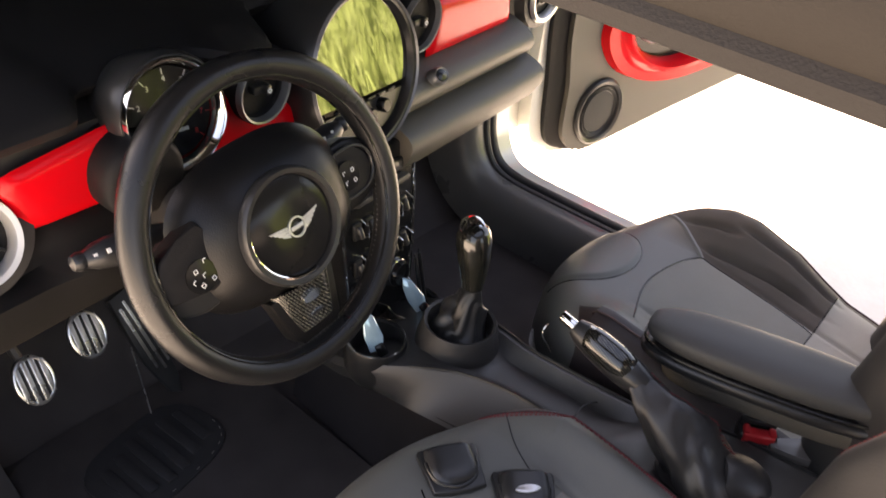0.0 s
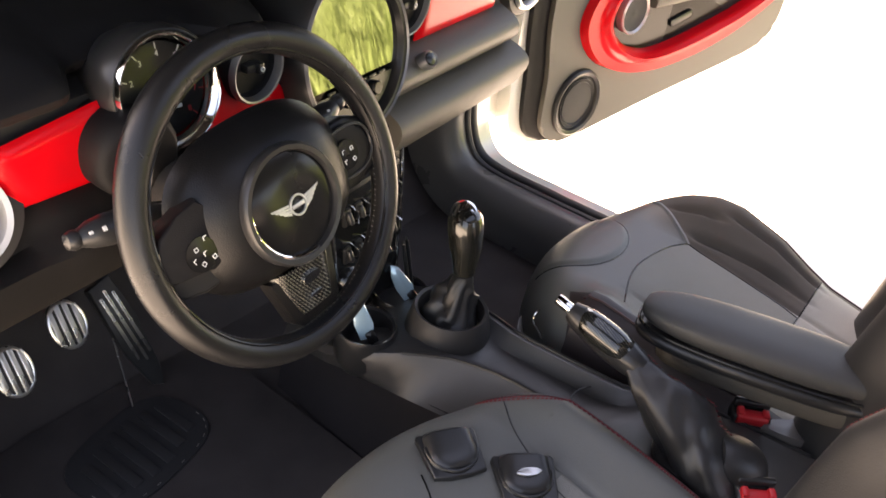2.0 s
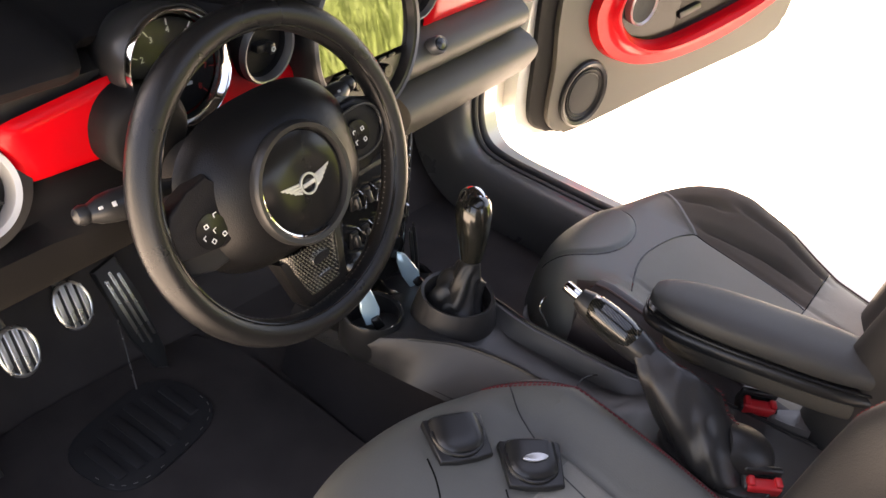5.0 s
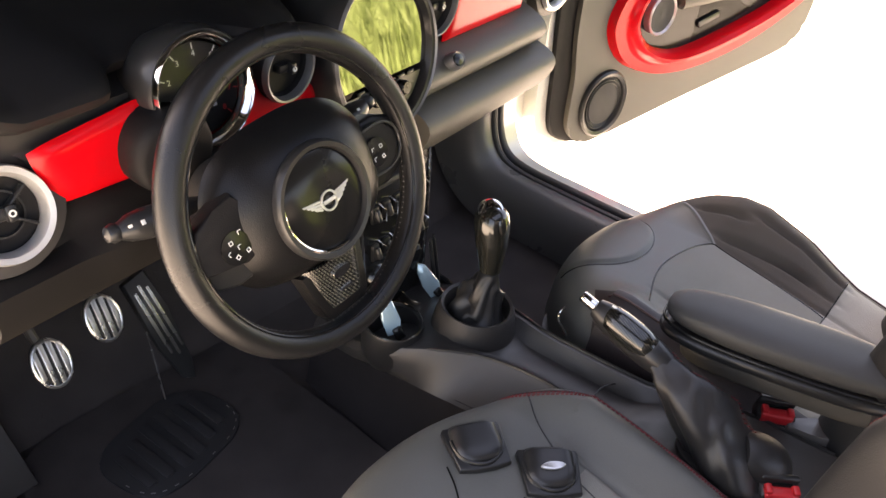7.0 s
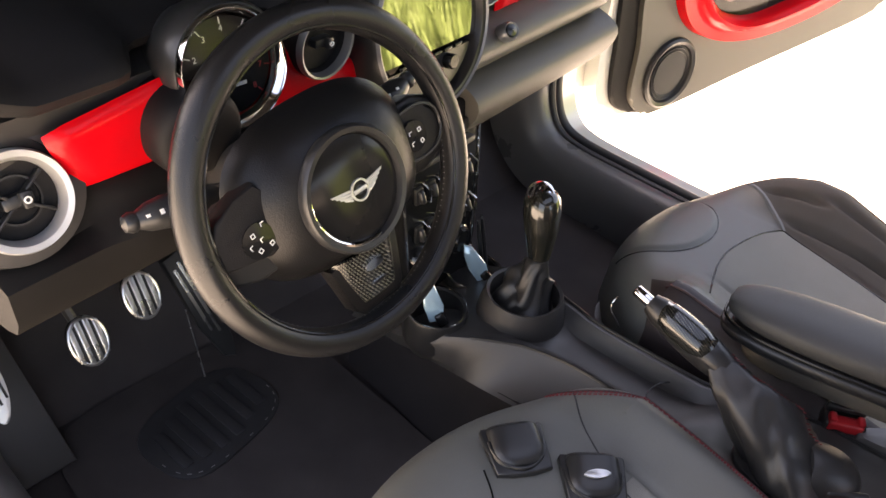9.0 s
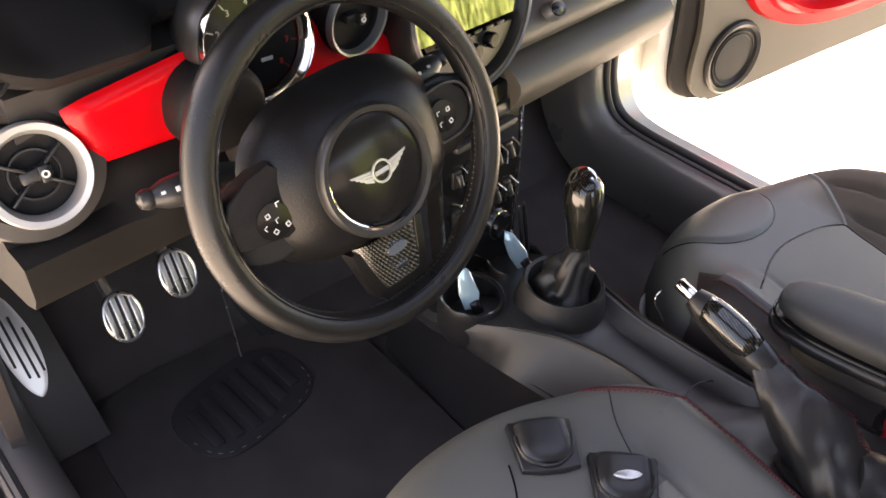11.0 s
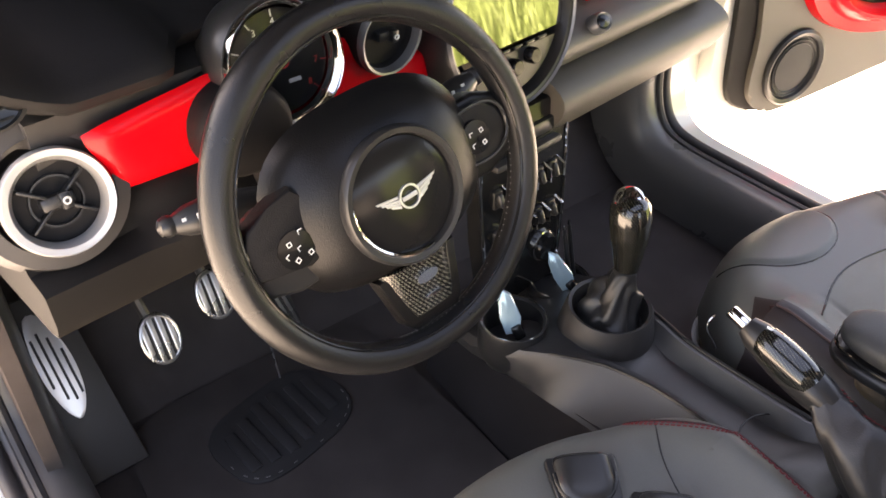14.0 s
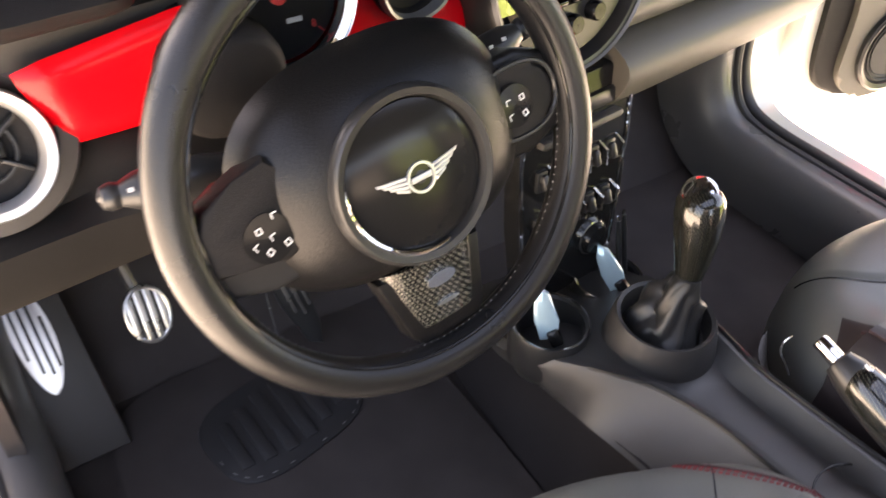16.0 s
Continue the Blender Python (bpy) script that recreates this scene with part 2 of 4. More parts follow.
def sheet(f, nu, nv, thick=0.0):
    """A surface f(u, v) over the unit square, with a back if thick (downwards)."""
    bm = bmesh.new()
    g = [[bm.verts.new(f(i / nu, j / nv)) for j in range(nv + 1)] for i in range(nu + 1)]
    for i in range(nu):
        for j in range(nv):
            bm.faces.new((g[i][j], g[i + 1][j], g[i + 1][j + 1], g[i][j + 1]))
    if thick:
        bmesh.ops.recalc_face_normals(bm, faces=bm.faces)
        bmesh.ops.solidify(bm, geom=bm.faces[:], thickness=thick)
    return bm


# ---- setting: ground and the shell of the car ----
def setting(name, bm, mat, label="", category="", **kw):
    ob = part(name, bm, mat, None, **kw)
    return tagged(ob, label, category, kind="structure")


setting("ground", box((160, 160, 0.1), pose(0, 0, -0.05)), M_CONCRETE, "pale sunlit concrete ground round the parked car", "ground")
setting("floor", merged(box((1.36, 1.5, 0.03), pose(0, -0.27, 0.235)), box((1.40, 0.50, 0.03), pose(0, 0.62, 0.38, 42, 0, 0))),
        M_CARPET, "black carpeted car floor rising to the toe board", "floor")
setting("wall_front", box((1.5, 0.05, 1.0), pose(0, 0.78, 0.62)), M_CARPET, "dark bulkhead behind the dashboard", "wall")
setting("windscreen_cover", box((1.36, 0.03, 0.66), pose(0, 0.52, 1.21, 52, 0, 0), 0.01), M_HEADLINER, "dark covered windscreen above the dashboard", "windscreen")
# Gap over the seats is added, out of view, to let sky light in.
setting("ceiling", merged(box((1.16, 0.45, 0.05), pose(0, 0.035, 1.43), 0.015), box((1.16, 0.80, 0.05), pose(0, -1.10, 1.43), 0.015), box((0.12, 0.52, 0.05), pose(-0.52, -0.445, 1.43)), box((0.12, 0.52, 0.05), pose(0.52, -0.445, 1.43))), M_HEADLINER, "dark roof lining with an added opening that lights the seats", "ceiling")
setting("wall_rear", box((1.4, 0.05, 0.62), pose(0, -1.45, 0.55)), M_CARPET, "dark rear wall of the cabin", "wall")


setting("roof_skin", merged(*[box((0.085, 1.75, 0.014), pose(0.622 * sd, -0.62, 1.452, 0, 7 * sd, 0), 0.005) for sd in (-1, 1)]), M_SMOOTH, "dark roof edge over the door opening", "roof")


def roof_rail(side):
    x = 0.61 * side
    t = thing("roof_rail", (x, -0.5, 1.32), "dark roof rail with a rubber door seal", "roof rail", kind="structure")
    pts = smooth_line([(x, -1.5, 1.34), (x, -0.9, 1.370), (x, -0.3, 1.370), (x - 0.01 * side, 0.12, 1.345), (x + 0.03 * side, 0.45, 1.17), (x + 0.06 * side, 0.72, 0.98)], 6)
    part("rail", tube(pts, 0.032, 16), M_RAIL, t, "dark taupe rail lining")
    part("seal", tube([p + Vector((0.016 * side, 0, -0.026)) for p in pts], 0.009, 8), M_PAD, t, "black rubber door seal")
    part("upper_seal", tube([p + Vector((0.024 * side, 0, 0.026)) for p in pts[:20]], 0.012, 10), M_PAD, t, "black rubber upper seal")
    part("gutter", tube([p + Vector((0.036 * side, 0, 0.046)) for p in pts[:20]], 0.012, 10), M_GLOSS, t, "glossy black roof gutter")


roof_rail(-1)
roof_rail(1)


def sill(side):
    x = (0.70 if side > 0 else 0.752) * side
    wide = 1.0 if side > 0 else 0.95
    t = thing("door_sill", (x, 0, 0.3), "black door sill trim with double rubber seal and white painted edge", "door sill", kind="structure")
    yz = [(0.52, 1.02), (0.475, 0.75), (0.455, 0.56), (0.44, 0.465), (0.405, 0.405), (0.34, 0.385), (0.2, 0.385), (0.0, 0.39), (-0.3, 0.40), (-0.9, 0.41), (-1.3, 0.42)]
    line = smooth_line([(x, a, b) for a, b in yz], 7)
    part("seal", tube(line, 0.012, 10, up=(1, 0, 0)), M_RUBBER, t)
    part("inner_seal", tube([p + Vector((-0.028 * side, -0.006, 0.002)) for p in line], 0.008, 8, up=(1, 0, 0)), M_RUBBER, t)
    secs = []
    for i, p in enumerate(line):
        d = (line[min(i + 1, len(line) - 1)] - line[max(i - 1, 0)]).normalized()
        nrm = Vector((0, d.z, -d.y))
        nrm = nrm if nrm.z < 0 or nrm.y > 0.9 else -nrm
        sec = []
        for dx, dn in ((0.0, 0.006), (-0.032, -0.003), (-0.046, -0.005), (-0.062, -0.002), (-0.076, 0.007), (-0.088, 0.022), (-0.096, 0.045), (-0.099, 0.075), (-0.096, 0.14), (-0.03, 0.14), (0.0, 0.05)):
            sec.append(p + Vector((dx * wide * side, 0, 0)) + nrm * dn)
        secs.append(sec)
    part("trim", rings(secs), M_SILL, t, "smooth black plastic sill trim")
    ledge = [(p.y, p.z - 0.014) for p in line]
    outline = ledge + [(-1.3, 0.22), (0.62, 0.22), (0.62, 1.02)]
    if side > 0:
        part("jamb", box((0.22, 0.04, 0.66), pose(0.88, 0.54, 0.70), 0.01), M_PAINT, t, "white painted door jamb")
    part("painted_sill", prism([(a, b) for a, b in outline], 0.075, Matrix(((0, 0, side, x), (1, 0, 0, 0), (0, 1, 0, 0), (0, 0, 0, 1)))), M_PAINT, t, "white painted body sill")


sill(-1)
sill(1)
for side in (-1, 1):
    setting("side_wall", box((0.02, 0.54, 0.64), pose(0.695 * side, 0.59, 0.56)) if side < 0 else box((0.02, 0.40, 0.62), pose(0.695 * side, 0.70, 0.55)), M_CARPET, "dark carpeted footwell side", "wall")
    setting("side_wall", box((0.03, 0.62, 0.16), pose(0.665 * side, -1.15, 0.33)), M_CARPET, "dark carpeted rear side panel", "wall")
    setting("door_pillar", box((0.07, 0.16, 0.95), pose(0.665 * side, -0.98, 0.86), 0.02), M_SMOOTH, "black door pillar behind the seats", "pillar")


# ---- dashboard ----
DASH = pose(0, 0.235, 0, 0, 0, 5.71)


def face(x, out, z, rx=0.0, ry=0.0):
    """On the dashboard: local x along it, y up, z towards the cabin."""
    return DASH @ pose(x, -out, z) @ pose(0, 0, 0, 90 + rx, 0, 0) @ pose(0, 0, 0, 0, ry, 0)


dash = thing("dashboard", (0, 0.3, 0.7), "black moulded dashboard with gloss red trim strips and round vents", "dashboard")


def step(a, lo, hi):
    t = min(1.0, max(0.0, (a - lo) / (hi - lo)))
    return t * t * (3 - 2 * t)


def knee_back(q):
    q.y += 0.016 * step(-q.x, 0.50, 0.57) * step(q.z, 0.80, 0.84)
    q.z -= 0.014 * step(-q.x, 0.52, 0.58) * step(q.z, 0.82, 0.85)
    return q


def end_lift(q):
    e = max(0.0, -q.x - 0.585)
    q.z += 3.2 * e * e + 0.35 * e
    if q.y < 0.2:
        q.y += 0.060 * step(0.120 - abs(q.x + 0.375), 0.0, 0.05) * (1 - max(0.0, q.y) / 0.2)
    w = step(0.19 - abs(q.x + 0.02), 0.0, 0.06)
    if q.y < 0.3:
        q.y += 0.10 * w * (1 - max(0.0, q.y) / 0.3)
        q.z += 0.012 * w
    return q


part("top_pad", profile_sweep([(0.008, 0.972), (0.02, 0.980), (0.024, 0.990), (0.014, 1.000), (-0.05, 1.012), (-0.25, 1.035), (-0.52, 1.06), (-0.52, 0.96), (-0.03, 0.955)], -0.645, 0.66, 90, DASH, end_lift), M_PAD, dash, "soft grained black dashboard pad")
part("face_panel", profile_sweep([(-0.012, 0.965), (-0.012, 0.86), (-0.3, 0.86), (-0.3, 0.965)], -0.62, 0.64, 20, DASH), M_PLASTIC, dash)
# Shade over the pedals is put into this panel's colour.
part("knee_panel", profile_sweep([(-0.005, 0.878), (0.008, 0.872), (0.022, 0.858), (0.03, 0.845), (0.050, 0.836), (0.055, 0.826), (0.048, 0.79), (0.04, 0.772), (0.02, 0.764), (-0.25, 0.75), (-0.25, 0.87)], -0.664, -0.10, 60, DASH, knee_back), M_SHADED_KNEE, dash, "black lower panel over the pedals")
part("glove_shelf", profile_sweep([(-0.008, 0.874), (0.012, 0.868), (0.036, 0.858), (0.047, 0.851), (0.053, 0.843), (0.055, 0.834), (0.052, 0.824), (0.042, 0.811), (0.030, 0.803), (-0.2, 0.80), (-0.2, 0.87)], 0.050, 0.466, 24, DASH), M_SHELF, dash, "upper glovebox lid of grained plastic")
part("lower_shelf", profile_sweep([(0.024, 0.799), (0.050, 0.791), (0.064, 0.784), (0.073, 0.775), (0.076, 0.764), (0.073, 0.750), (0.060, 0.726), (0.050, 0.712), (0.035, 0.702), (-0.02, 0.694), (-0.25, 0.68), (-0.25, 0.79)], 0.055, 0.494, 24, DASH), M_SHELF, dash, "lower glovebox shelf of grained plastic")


def trim_strip(x0t, x0b, x1t, x1b, tops, zb0, zb1):
    def f(u, v):
        xt, xb = x0t + (x1t - x0t) * u, x0b + (x1b - x0b) * u
        zt, zb = interp(u, tops), zb0 + (zb1 - zb0) * u
        edge = min(1.0, min(u, 1 - u) * 26)
        out = 0.002 + 0.011 * (1 - (2 * v - 1) ** 4) ** 0.5 * edge ** 0.5
        return DASH @ Vector((xb + (xt - xb) * v, -out, zb + (zt - zb) * v))
    return sheet(f, 40, 14, 0.004)


part("trim_strip", trim_strip(-0.580, -0.553, -0.154, -0.146, [(0, 0.946), (0.32, 0.962), (0.7, 0.948), (0.92, 0.908), (1, 0.890)], 0.879, 0.856), M_RED, dash, "gloss red trim strip")
strip = part("trim_strip", trim_strip(0.180, 0.170, 0.408, 0.432, [(0, 0.966), (1, 0.954)], 0.872, 0.872), M_RED, dash, "gloss red trim strip with a chequered badge")
badge = []
for i in range(3):
    for j in range(4):
        badge.append(box((0.0085, 0.0085, 0.002), face(0.380 + 0.0085 * i, 0.0150, 0.900 + 0.0085 * j), 0.0004))
    
part("badge", merged(*badge[0::2]), M_MARK, strip, "small pale chequers")
part("badge", merged(*badge[1::2]), M_GLOSS, strip, "small black chequers")


def air_vent(x, out, z, r, ring_mat, wide, label, tilt=0.0, turn=0.0, vanes=(35, 145, 215, 325)):
    m = face(x, out, z, tilt, turn)
    v = part("air_vent", lathe([(r * 1.0, -0.05), (r * 1.04, 0.0), (r * 0.98, 0.004), (r * 0.84, -0.004), (r * 0.82, -0.009), (0.001, -0.010)], m, 44), M_PAD, dash, label)
    part("ring", lathe([(r * 1.03, -0.004), (r * 1.03, 0.005), (r * 0.99, 0.010), (r * (1.0 - wide * 0.6), 0.009), (r * (1.0 - wide), 0.001), (r * (1.0 - wide), -0.006)], m, 56), ring_mat, v)
    for a in vanes:
        c, s = math.cos(radians(a)), math.sin(radians(a))
        part("vane", box((r * 0.55, 0.003, 0.012), m @ pose(c * r * 0.46, s * r * 0.46, -0.004, 0, 0, a), 0.001), M_SMOOTH, v)
    if vanes:
        part("vane_ring", lathe([(r * 0.50, -0.016), (r * 0.50, -0.004), (r * 0.46, -0.004), (r * 0.46, -0.016)], m, 32), M_SMOOTH, v)
    part("slider", merged(box((r * 0.62, r * 0.26, 0.016), m @ pose(0, 0, -0.006), 0.003), box((r * 0.2, r * 0.34, 0.01), m @ pose(r * 0.12, 0, 0.004), 0.002)), M_SMOOTH, v)
    part("mark", lathe([(r * 0.075, 0.0), (r * 0.075, 0.002), (r * 0.045, 0.002), (r * 0.045, 0.0)], m @ pose(r * 0.12, 0, 0.0085), 16), M_MARK, v)
    return v


part("vent_pod", lathe([(0.085, -0.10), (0.080, -0.02), (0.070, 0.012), (0.056, 0.014), (0.05, -0.02)], face(-0.617, -0.010, 0.893, -22, -4), 44), M_PLASTIC, dash)
air_vent(-0.617, 0.008, 0.894, 0.0498, M_SILVER, 0.22, "round air vent with broad satin silver ring", -22, -4)
air_vent(-0.231, 0.026, 0.946, 0.0440, M_DULL, 0.12, "round black air vent", 0, 0, ())
air_vent(0.134, 0.010, 0.942, 0.048, M_DULL, 0.09, "round black air vent", 0, 0, ())
part("vent_pod", lathe([(0.095, -0.10), (0.085, -0.02), (0.078, 0.008), (0.066, 0.010), (0.06, -0.02)], face(0.566, 0.000, 0.905), 44), M_PLASTIC, dash)
air_vent(0.566, 0.012, 0.905, 0.064, M_SILVER, 0.18, "round air vent with satin silver ring")

# side window demister slots
dm = face(-0.648, 0.01, 1.0, -25, -10)
dv = part("demister", lathe([(0.03, -0.01), (0.03, 0.003), (0.026, 0.005), (0.024, -0.006), (0.001, -0.008)], dm, 32, 1.0, 0.62), M_SMOOTH, dash, "oval side window demister")
for k in range(3):
    part("slat", box((0.042 - 0.008 * abs(k - 1), 0.002, 0.008), dm @ pose(0, (k - 1) * 0.009, 0), 0.0006), M_GLOSS, dv)

# glovebox button
gb = face(0.148, 0.048, 0.857, -38)
btn = part("button", lathe([(0.020, -0.01), (0.020, 0.006), (0.017, 0.010), (0.014, 0.008)], gb, 32, 1.0, 0.75), M_DULL, dash, "oval grey-rimmed glovebox button")
part("cap", lathe([(0.0145, 0.006), (0.012, 0.010), (0.001, 0.012)], gb, 28, 1.0, 0.75), M_GLOSS, btn)

# ---- central display ----
disp = thing("central_display", (0, 0.25, 0.79), "large round dashboard display with dark ring and glossy screen", "display")
dmat = face(-0.040, 0.032, 0.917, -12)
R = 0.121
part("housing", lathe([(R * 1.0, -0.12), (R * 1.03, -0.02), (R * 1.0, 0.012), (R * 0.97, 0.018), (R * 0.91, 0.016), (R * 0.88, 0.006), (R * 0.88, -0.02)], dmat, 72), M_SMOOTH, disp, "dark satin ring housing")
part("bezel", lathe([(R * 0.985, 0.0165), (R * 0.965, 0.0215), (R * 0.945, 0.0185)], dmat, 72), M_DULL, disp, "thin grey bezel line")
glass = [(x, y) for x, y in oval(R * 0.885, R * 0.885, 64) if y > -0.036]
glass += [(0.1005, -0.036), (-0.1005, -0.036)]
glass.sort(key=lambda q: math.atan2(q[1] - 0.02, q[0]))
part("screen", prism(glass, 0.004, dmat @ pose(0, 0, 0.002)), M_SCREEN, disp, "glossy black screen glass", flat=True)
low = [(x, y) for x, y in oval(R * 0.83, R * 0.83, 64) if y < -0.04]
low.sort(key=lambda q: q[0])
part("lower_panel", prism(low, 0.006, dmat @ pose(0, 0, -0.001)), M_SMOOTH, disp)
for k in range(6):
    part("key", box((0.018, 0.005, 0.004), dmat @ pose(-0.06 + 0.024 * k, -0.0435, 0.006), 0.001), M_GLOSS, disp)
for k in (-1, 0, 1):
    part("knob", lathe([(0.011, 0.0), (0.011, 0.012), (0.009, 0.015), (0.001, 0.015)], dmat @ pose(0.034 * k, -0.066 + 0.006 * abs(k), 0.004), 24), M_GLOSS, disp)

# ---- centre stack ----
stack = thing("centre_stack", (0.0, 0.19, 0.45), "glossy black centre stack with toggle switches and chrome edging", "control panel")
sm = DASH @ pose(0.0, -0.055, 0.62) @ pose(0, 0, 0, 90, 0, 0) @ pose(0, 0, 0, -6, 0, 0)
so = [(-0.085, 0.155), (0.088, 0.155), (0.092, 0.06), (0.088, -0.04), (0.075, -0.17), (-0.075, -0.17), (-0.09, -0.04), (-0.092, 0.06)]
part("panel", prism(so, 0.03, sm @ pose(0, 0, -0.02), 0.006), M_GLOSS, stack)
for sd in (-1, 1):
    part("chrome_edge", tube([sm @ Vector((sd * x, y, 0.011)) for x, y in ((0.090, 0.155), (0.094, 0.06), (0.090, -0.04), (0.077, -0.17))], 0.0028, 8), M_CHROME, stack, "chrome edging")
part("slot", box((0.15, 0.022, 0.014), sm @ pose(0, 0.115, 0.010), 0.004), M_SMOOTH, stack)
part("slot_lip", box((0.14, 0.012, 0.022), sm @ pose(0, 0.088, 0.012), 0.005), M_PLASTIC, stack)
for row, yy in enumerate((0.035, -0.035)):
    for k in range(5):
        x = -0.060 + 0.03 * k
        part("toggle", merged(box((0.010, 0.022, 0.012), sm @ pose(x, yy, 0.018, -20, 0, 0), 0.004), box((0.018, 0.03, 0.008), sm @ pose(x, yy, 0.011), 0.003)), M_SMOOTH, stack, "small black toggle switch")
        part("guard", tube([sm @ Vector((x + 0.0125, yy - 0.017, 0.010)), sm @ Vector((x + 0.0125, yy - 0.010, 0.026)), sm @ Vector((x + 0.0125, yy + 0.010, 0.026)), sm @ Vector((x + 0.0125, yy + 0.017, 0.010))], 0.0018, 6), M_CHROME, stack, "chrome guard loop")
for k in (-1, 1):
    dial = part("dial", lathe([(0.024, 0.008), (0.024, 0.016), (0.020, 0.024), (0.001, 0.026)], sm @ pose(0.045 * k, -0.098, 0), 32), M_GLOSS, stack, "round heater dial")
    part("dial_ring", lathe([(0.0265, 0.008), (0.0265, 0.014), (0.024, 0.015)], sm @ pose(0.045 * k, -0.098, 0), 32), M_CHROME, dial)

# ---- tachometer on the column ----
tach = thing("tachometer", (-0.366, 0.19, 0.90), "round rev counter with chrome ring on the steering column", "gauge")
tm = pose(-0.371, 0.160, 0.965, 90 - 14, 0, 0)
part("housing", lathe([(0.03, -0.11), (0.060, -0.085), (0.0705, -0.05), (0.0730, -0.022), (0.0715, -0.008), (0.0680, -0.001), (0.064, -0.004)], tm, 56), M_SMOOTH, tach)
part("bezel", lathe([(0.066, -0.010), (0.0665, 0.001), (0.0645, 0.006), (0.0615, 0.004), (0.0555, -0.012), (0.0530, -0.022)], tm, 64), M_CHROME, tach, "chrome ring")
dialp = part("dial", lathe([(0.0535, -0.0125), (0.03, -0.012), (0.001, -0.012)], tm, 48), M_PAD, tach, "black dial with white marks")
for k in range(9):
    a = radians(225 - 270 * k / 8)
    part("tick", box((0.007, 0.0012, 0.0008), tm @ pose(0.0495 * math.cos(a), 0.049 * math.sin(a), -0.0112, 0, 0, math.degrees(a))), M_MARK if k < 7 else M_REDMARK, dialp)


def text(word, size, m, mat, parent, name="numeral"):
    c = bpy.data.curves.new(name, "FONT")
    c.body, c.size, c.extrude, c.align_x, c.align_y, c.resolution_u = word, size, 0.0003, "CENTER", "CENTER", 2
    tmp = bpy.data.objects.new("tmp", c)
    me = bpy.data.meshes.new_from_object(tmp)
    b = bmesh.new()
    b.from_mesh(me)
    b.transform(m)
    bpy.data.objects.remove(tmp)
    bpy.data.curves.remove(c)
    bpy.data.meshes.remove(me)
    return part(name, b, mat, parent, flat=True)


for k in range(9):
    a = radians(225 - 270 * k / 8)
    text(str(k), 0.0095, tm @ pose(0.0405 * math.cos(a), 0.0405 * math.sin(a), -0.011), M_MARK if k < 7 else M_REDMARK, dialp)
part("lettering", box((0.014, 0.004, 0.0008), tm @ pose(0.012, -0.022, -0.0112)), M_MARK, dialp)
part("needle", merged(box((0.044, 0.0022, 0.0014), tm @ pose(0.020 * math.cos(radians(20)) , 0.020 * math.sin(radians(20)), -0.008, 0, 0, 20)), lathe([(0.007, -0.011), (0.007, -0.006), (0.001, -0.005)], tm, 20)), M_REDMARK, dialp, "red needle")
M_LENS = bpy.data.materials.new("clear_gauge_glass")
M_LENS.use_nodes = True
M_LENS.node_tree.nodes["Principled BSDF"].inputs["Transmission Weight"].default_value = 1.0
M_LENS.node_tree.nodes["Principled BSDF"].inputs["Roughness"].default_value = 0.02
M_LENS.node_tree.nodes["Principled BSDF"].inputs["IOR"].default_value = 1.16
lens = part("glass", lathe([(0.057, -0.003), (0.03, -0.001), (0.001, 0.0), (0.001, -0.0015), (0.03, -0.0025), (0.057, -0.0045)], tm, 48), M_LENS, tach, "clear curved gauge glass")
lens.visible_shadow = False

# ---- steering column and stalks ----
col = thing("steering_column", (-0.36, 0.15, 0.80), "black steering column shroud with two stalks", "steering column")
WH = pose(-0.36, 0, 0.90, 67, 0, 0)
cs = []
for h, rx, ry, cy in ((-0.035, 0.045, 0.040, -0.004), (-0.05, 0.062, 0.050, -0.006), (-0.10, 0.068, 0.055, -0.006), (-0.16, 0.062, 0.055, 0.0), (-0.26, 0.05, 0.05, 0.0)):
    cs.append([WH @ Vector((x, y, h)) for x, y in oval(rx, ry, 32, 3.0, 0, cy)])
part("shroud", rings(cs), M_PLASTIC, col)
cs = []
for y, g in ((0.130, 0.80), (0.134, 0.92), (0.142, 0.985), (0.155, 1.0), (0.24, 1.0)):
    cs.append([Vector((x, y, z)) for x, z in oval(0.051 * g, 0.047 * g, 40, 2.3, -0.430, 0.913)])
part("collar", rings(cs), M_PAD, col, "rounded black collar behind the wheel")
for sd, end in ((-1, Vector((-0.545, 0.080, 0.888))), (1, Vector((-0.185, 0.085, 0.925)))):
    root = Vector((-0.36 + 0.055 * sd, 0.075, 0.880))
    ln = [root.lerp(end, k / 8) for k in range(9)]
    s = part("stalk", tube(ln, [0.010, 0.010, 0.011, 0.014, 0.0165, 0.0172, 0.0170, 0.0145, 0.0075], 16), M_SMOOTH, col, "black column stalk with white symbols")
    part("stalk_tip", lathe([(0.006, -0.006), (0.0098, -0.002), (0.0105, 0.003), (0.008, 0.009), (0.001, 0.012)], Matrix.Translation(end) @ (end - root).to_track_quat("Z", "Y").to_matrix().to_4x4(), 20), M_SMOOTH, s)
    for k, f in enumerate((0.62, 0.74, 0.85)):
        p = root.lerp(end, f) + Vector((-0.010, -0.0135, 0.0125))
        part("mark", box((0.004, 0.0012, 0.003 + 0.002 * (k % 2)), Matrix.Translation(p) @ pose(0, 0, 0, -40, 0, 0)), M_MARK, s)

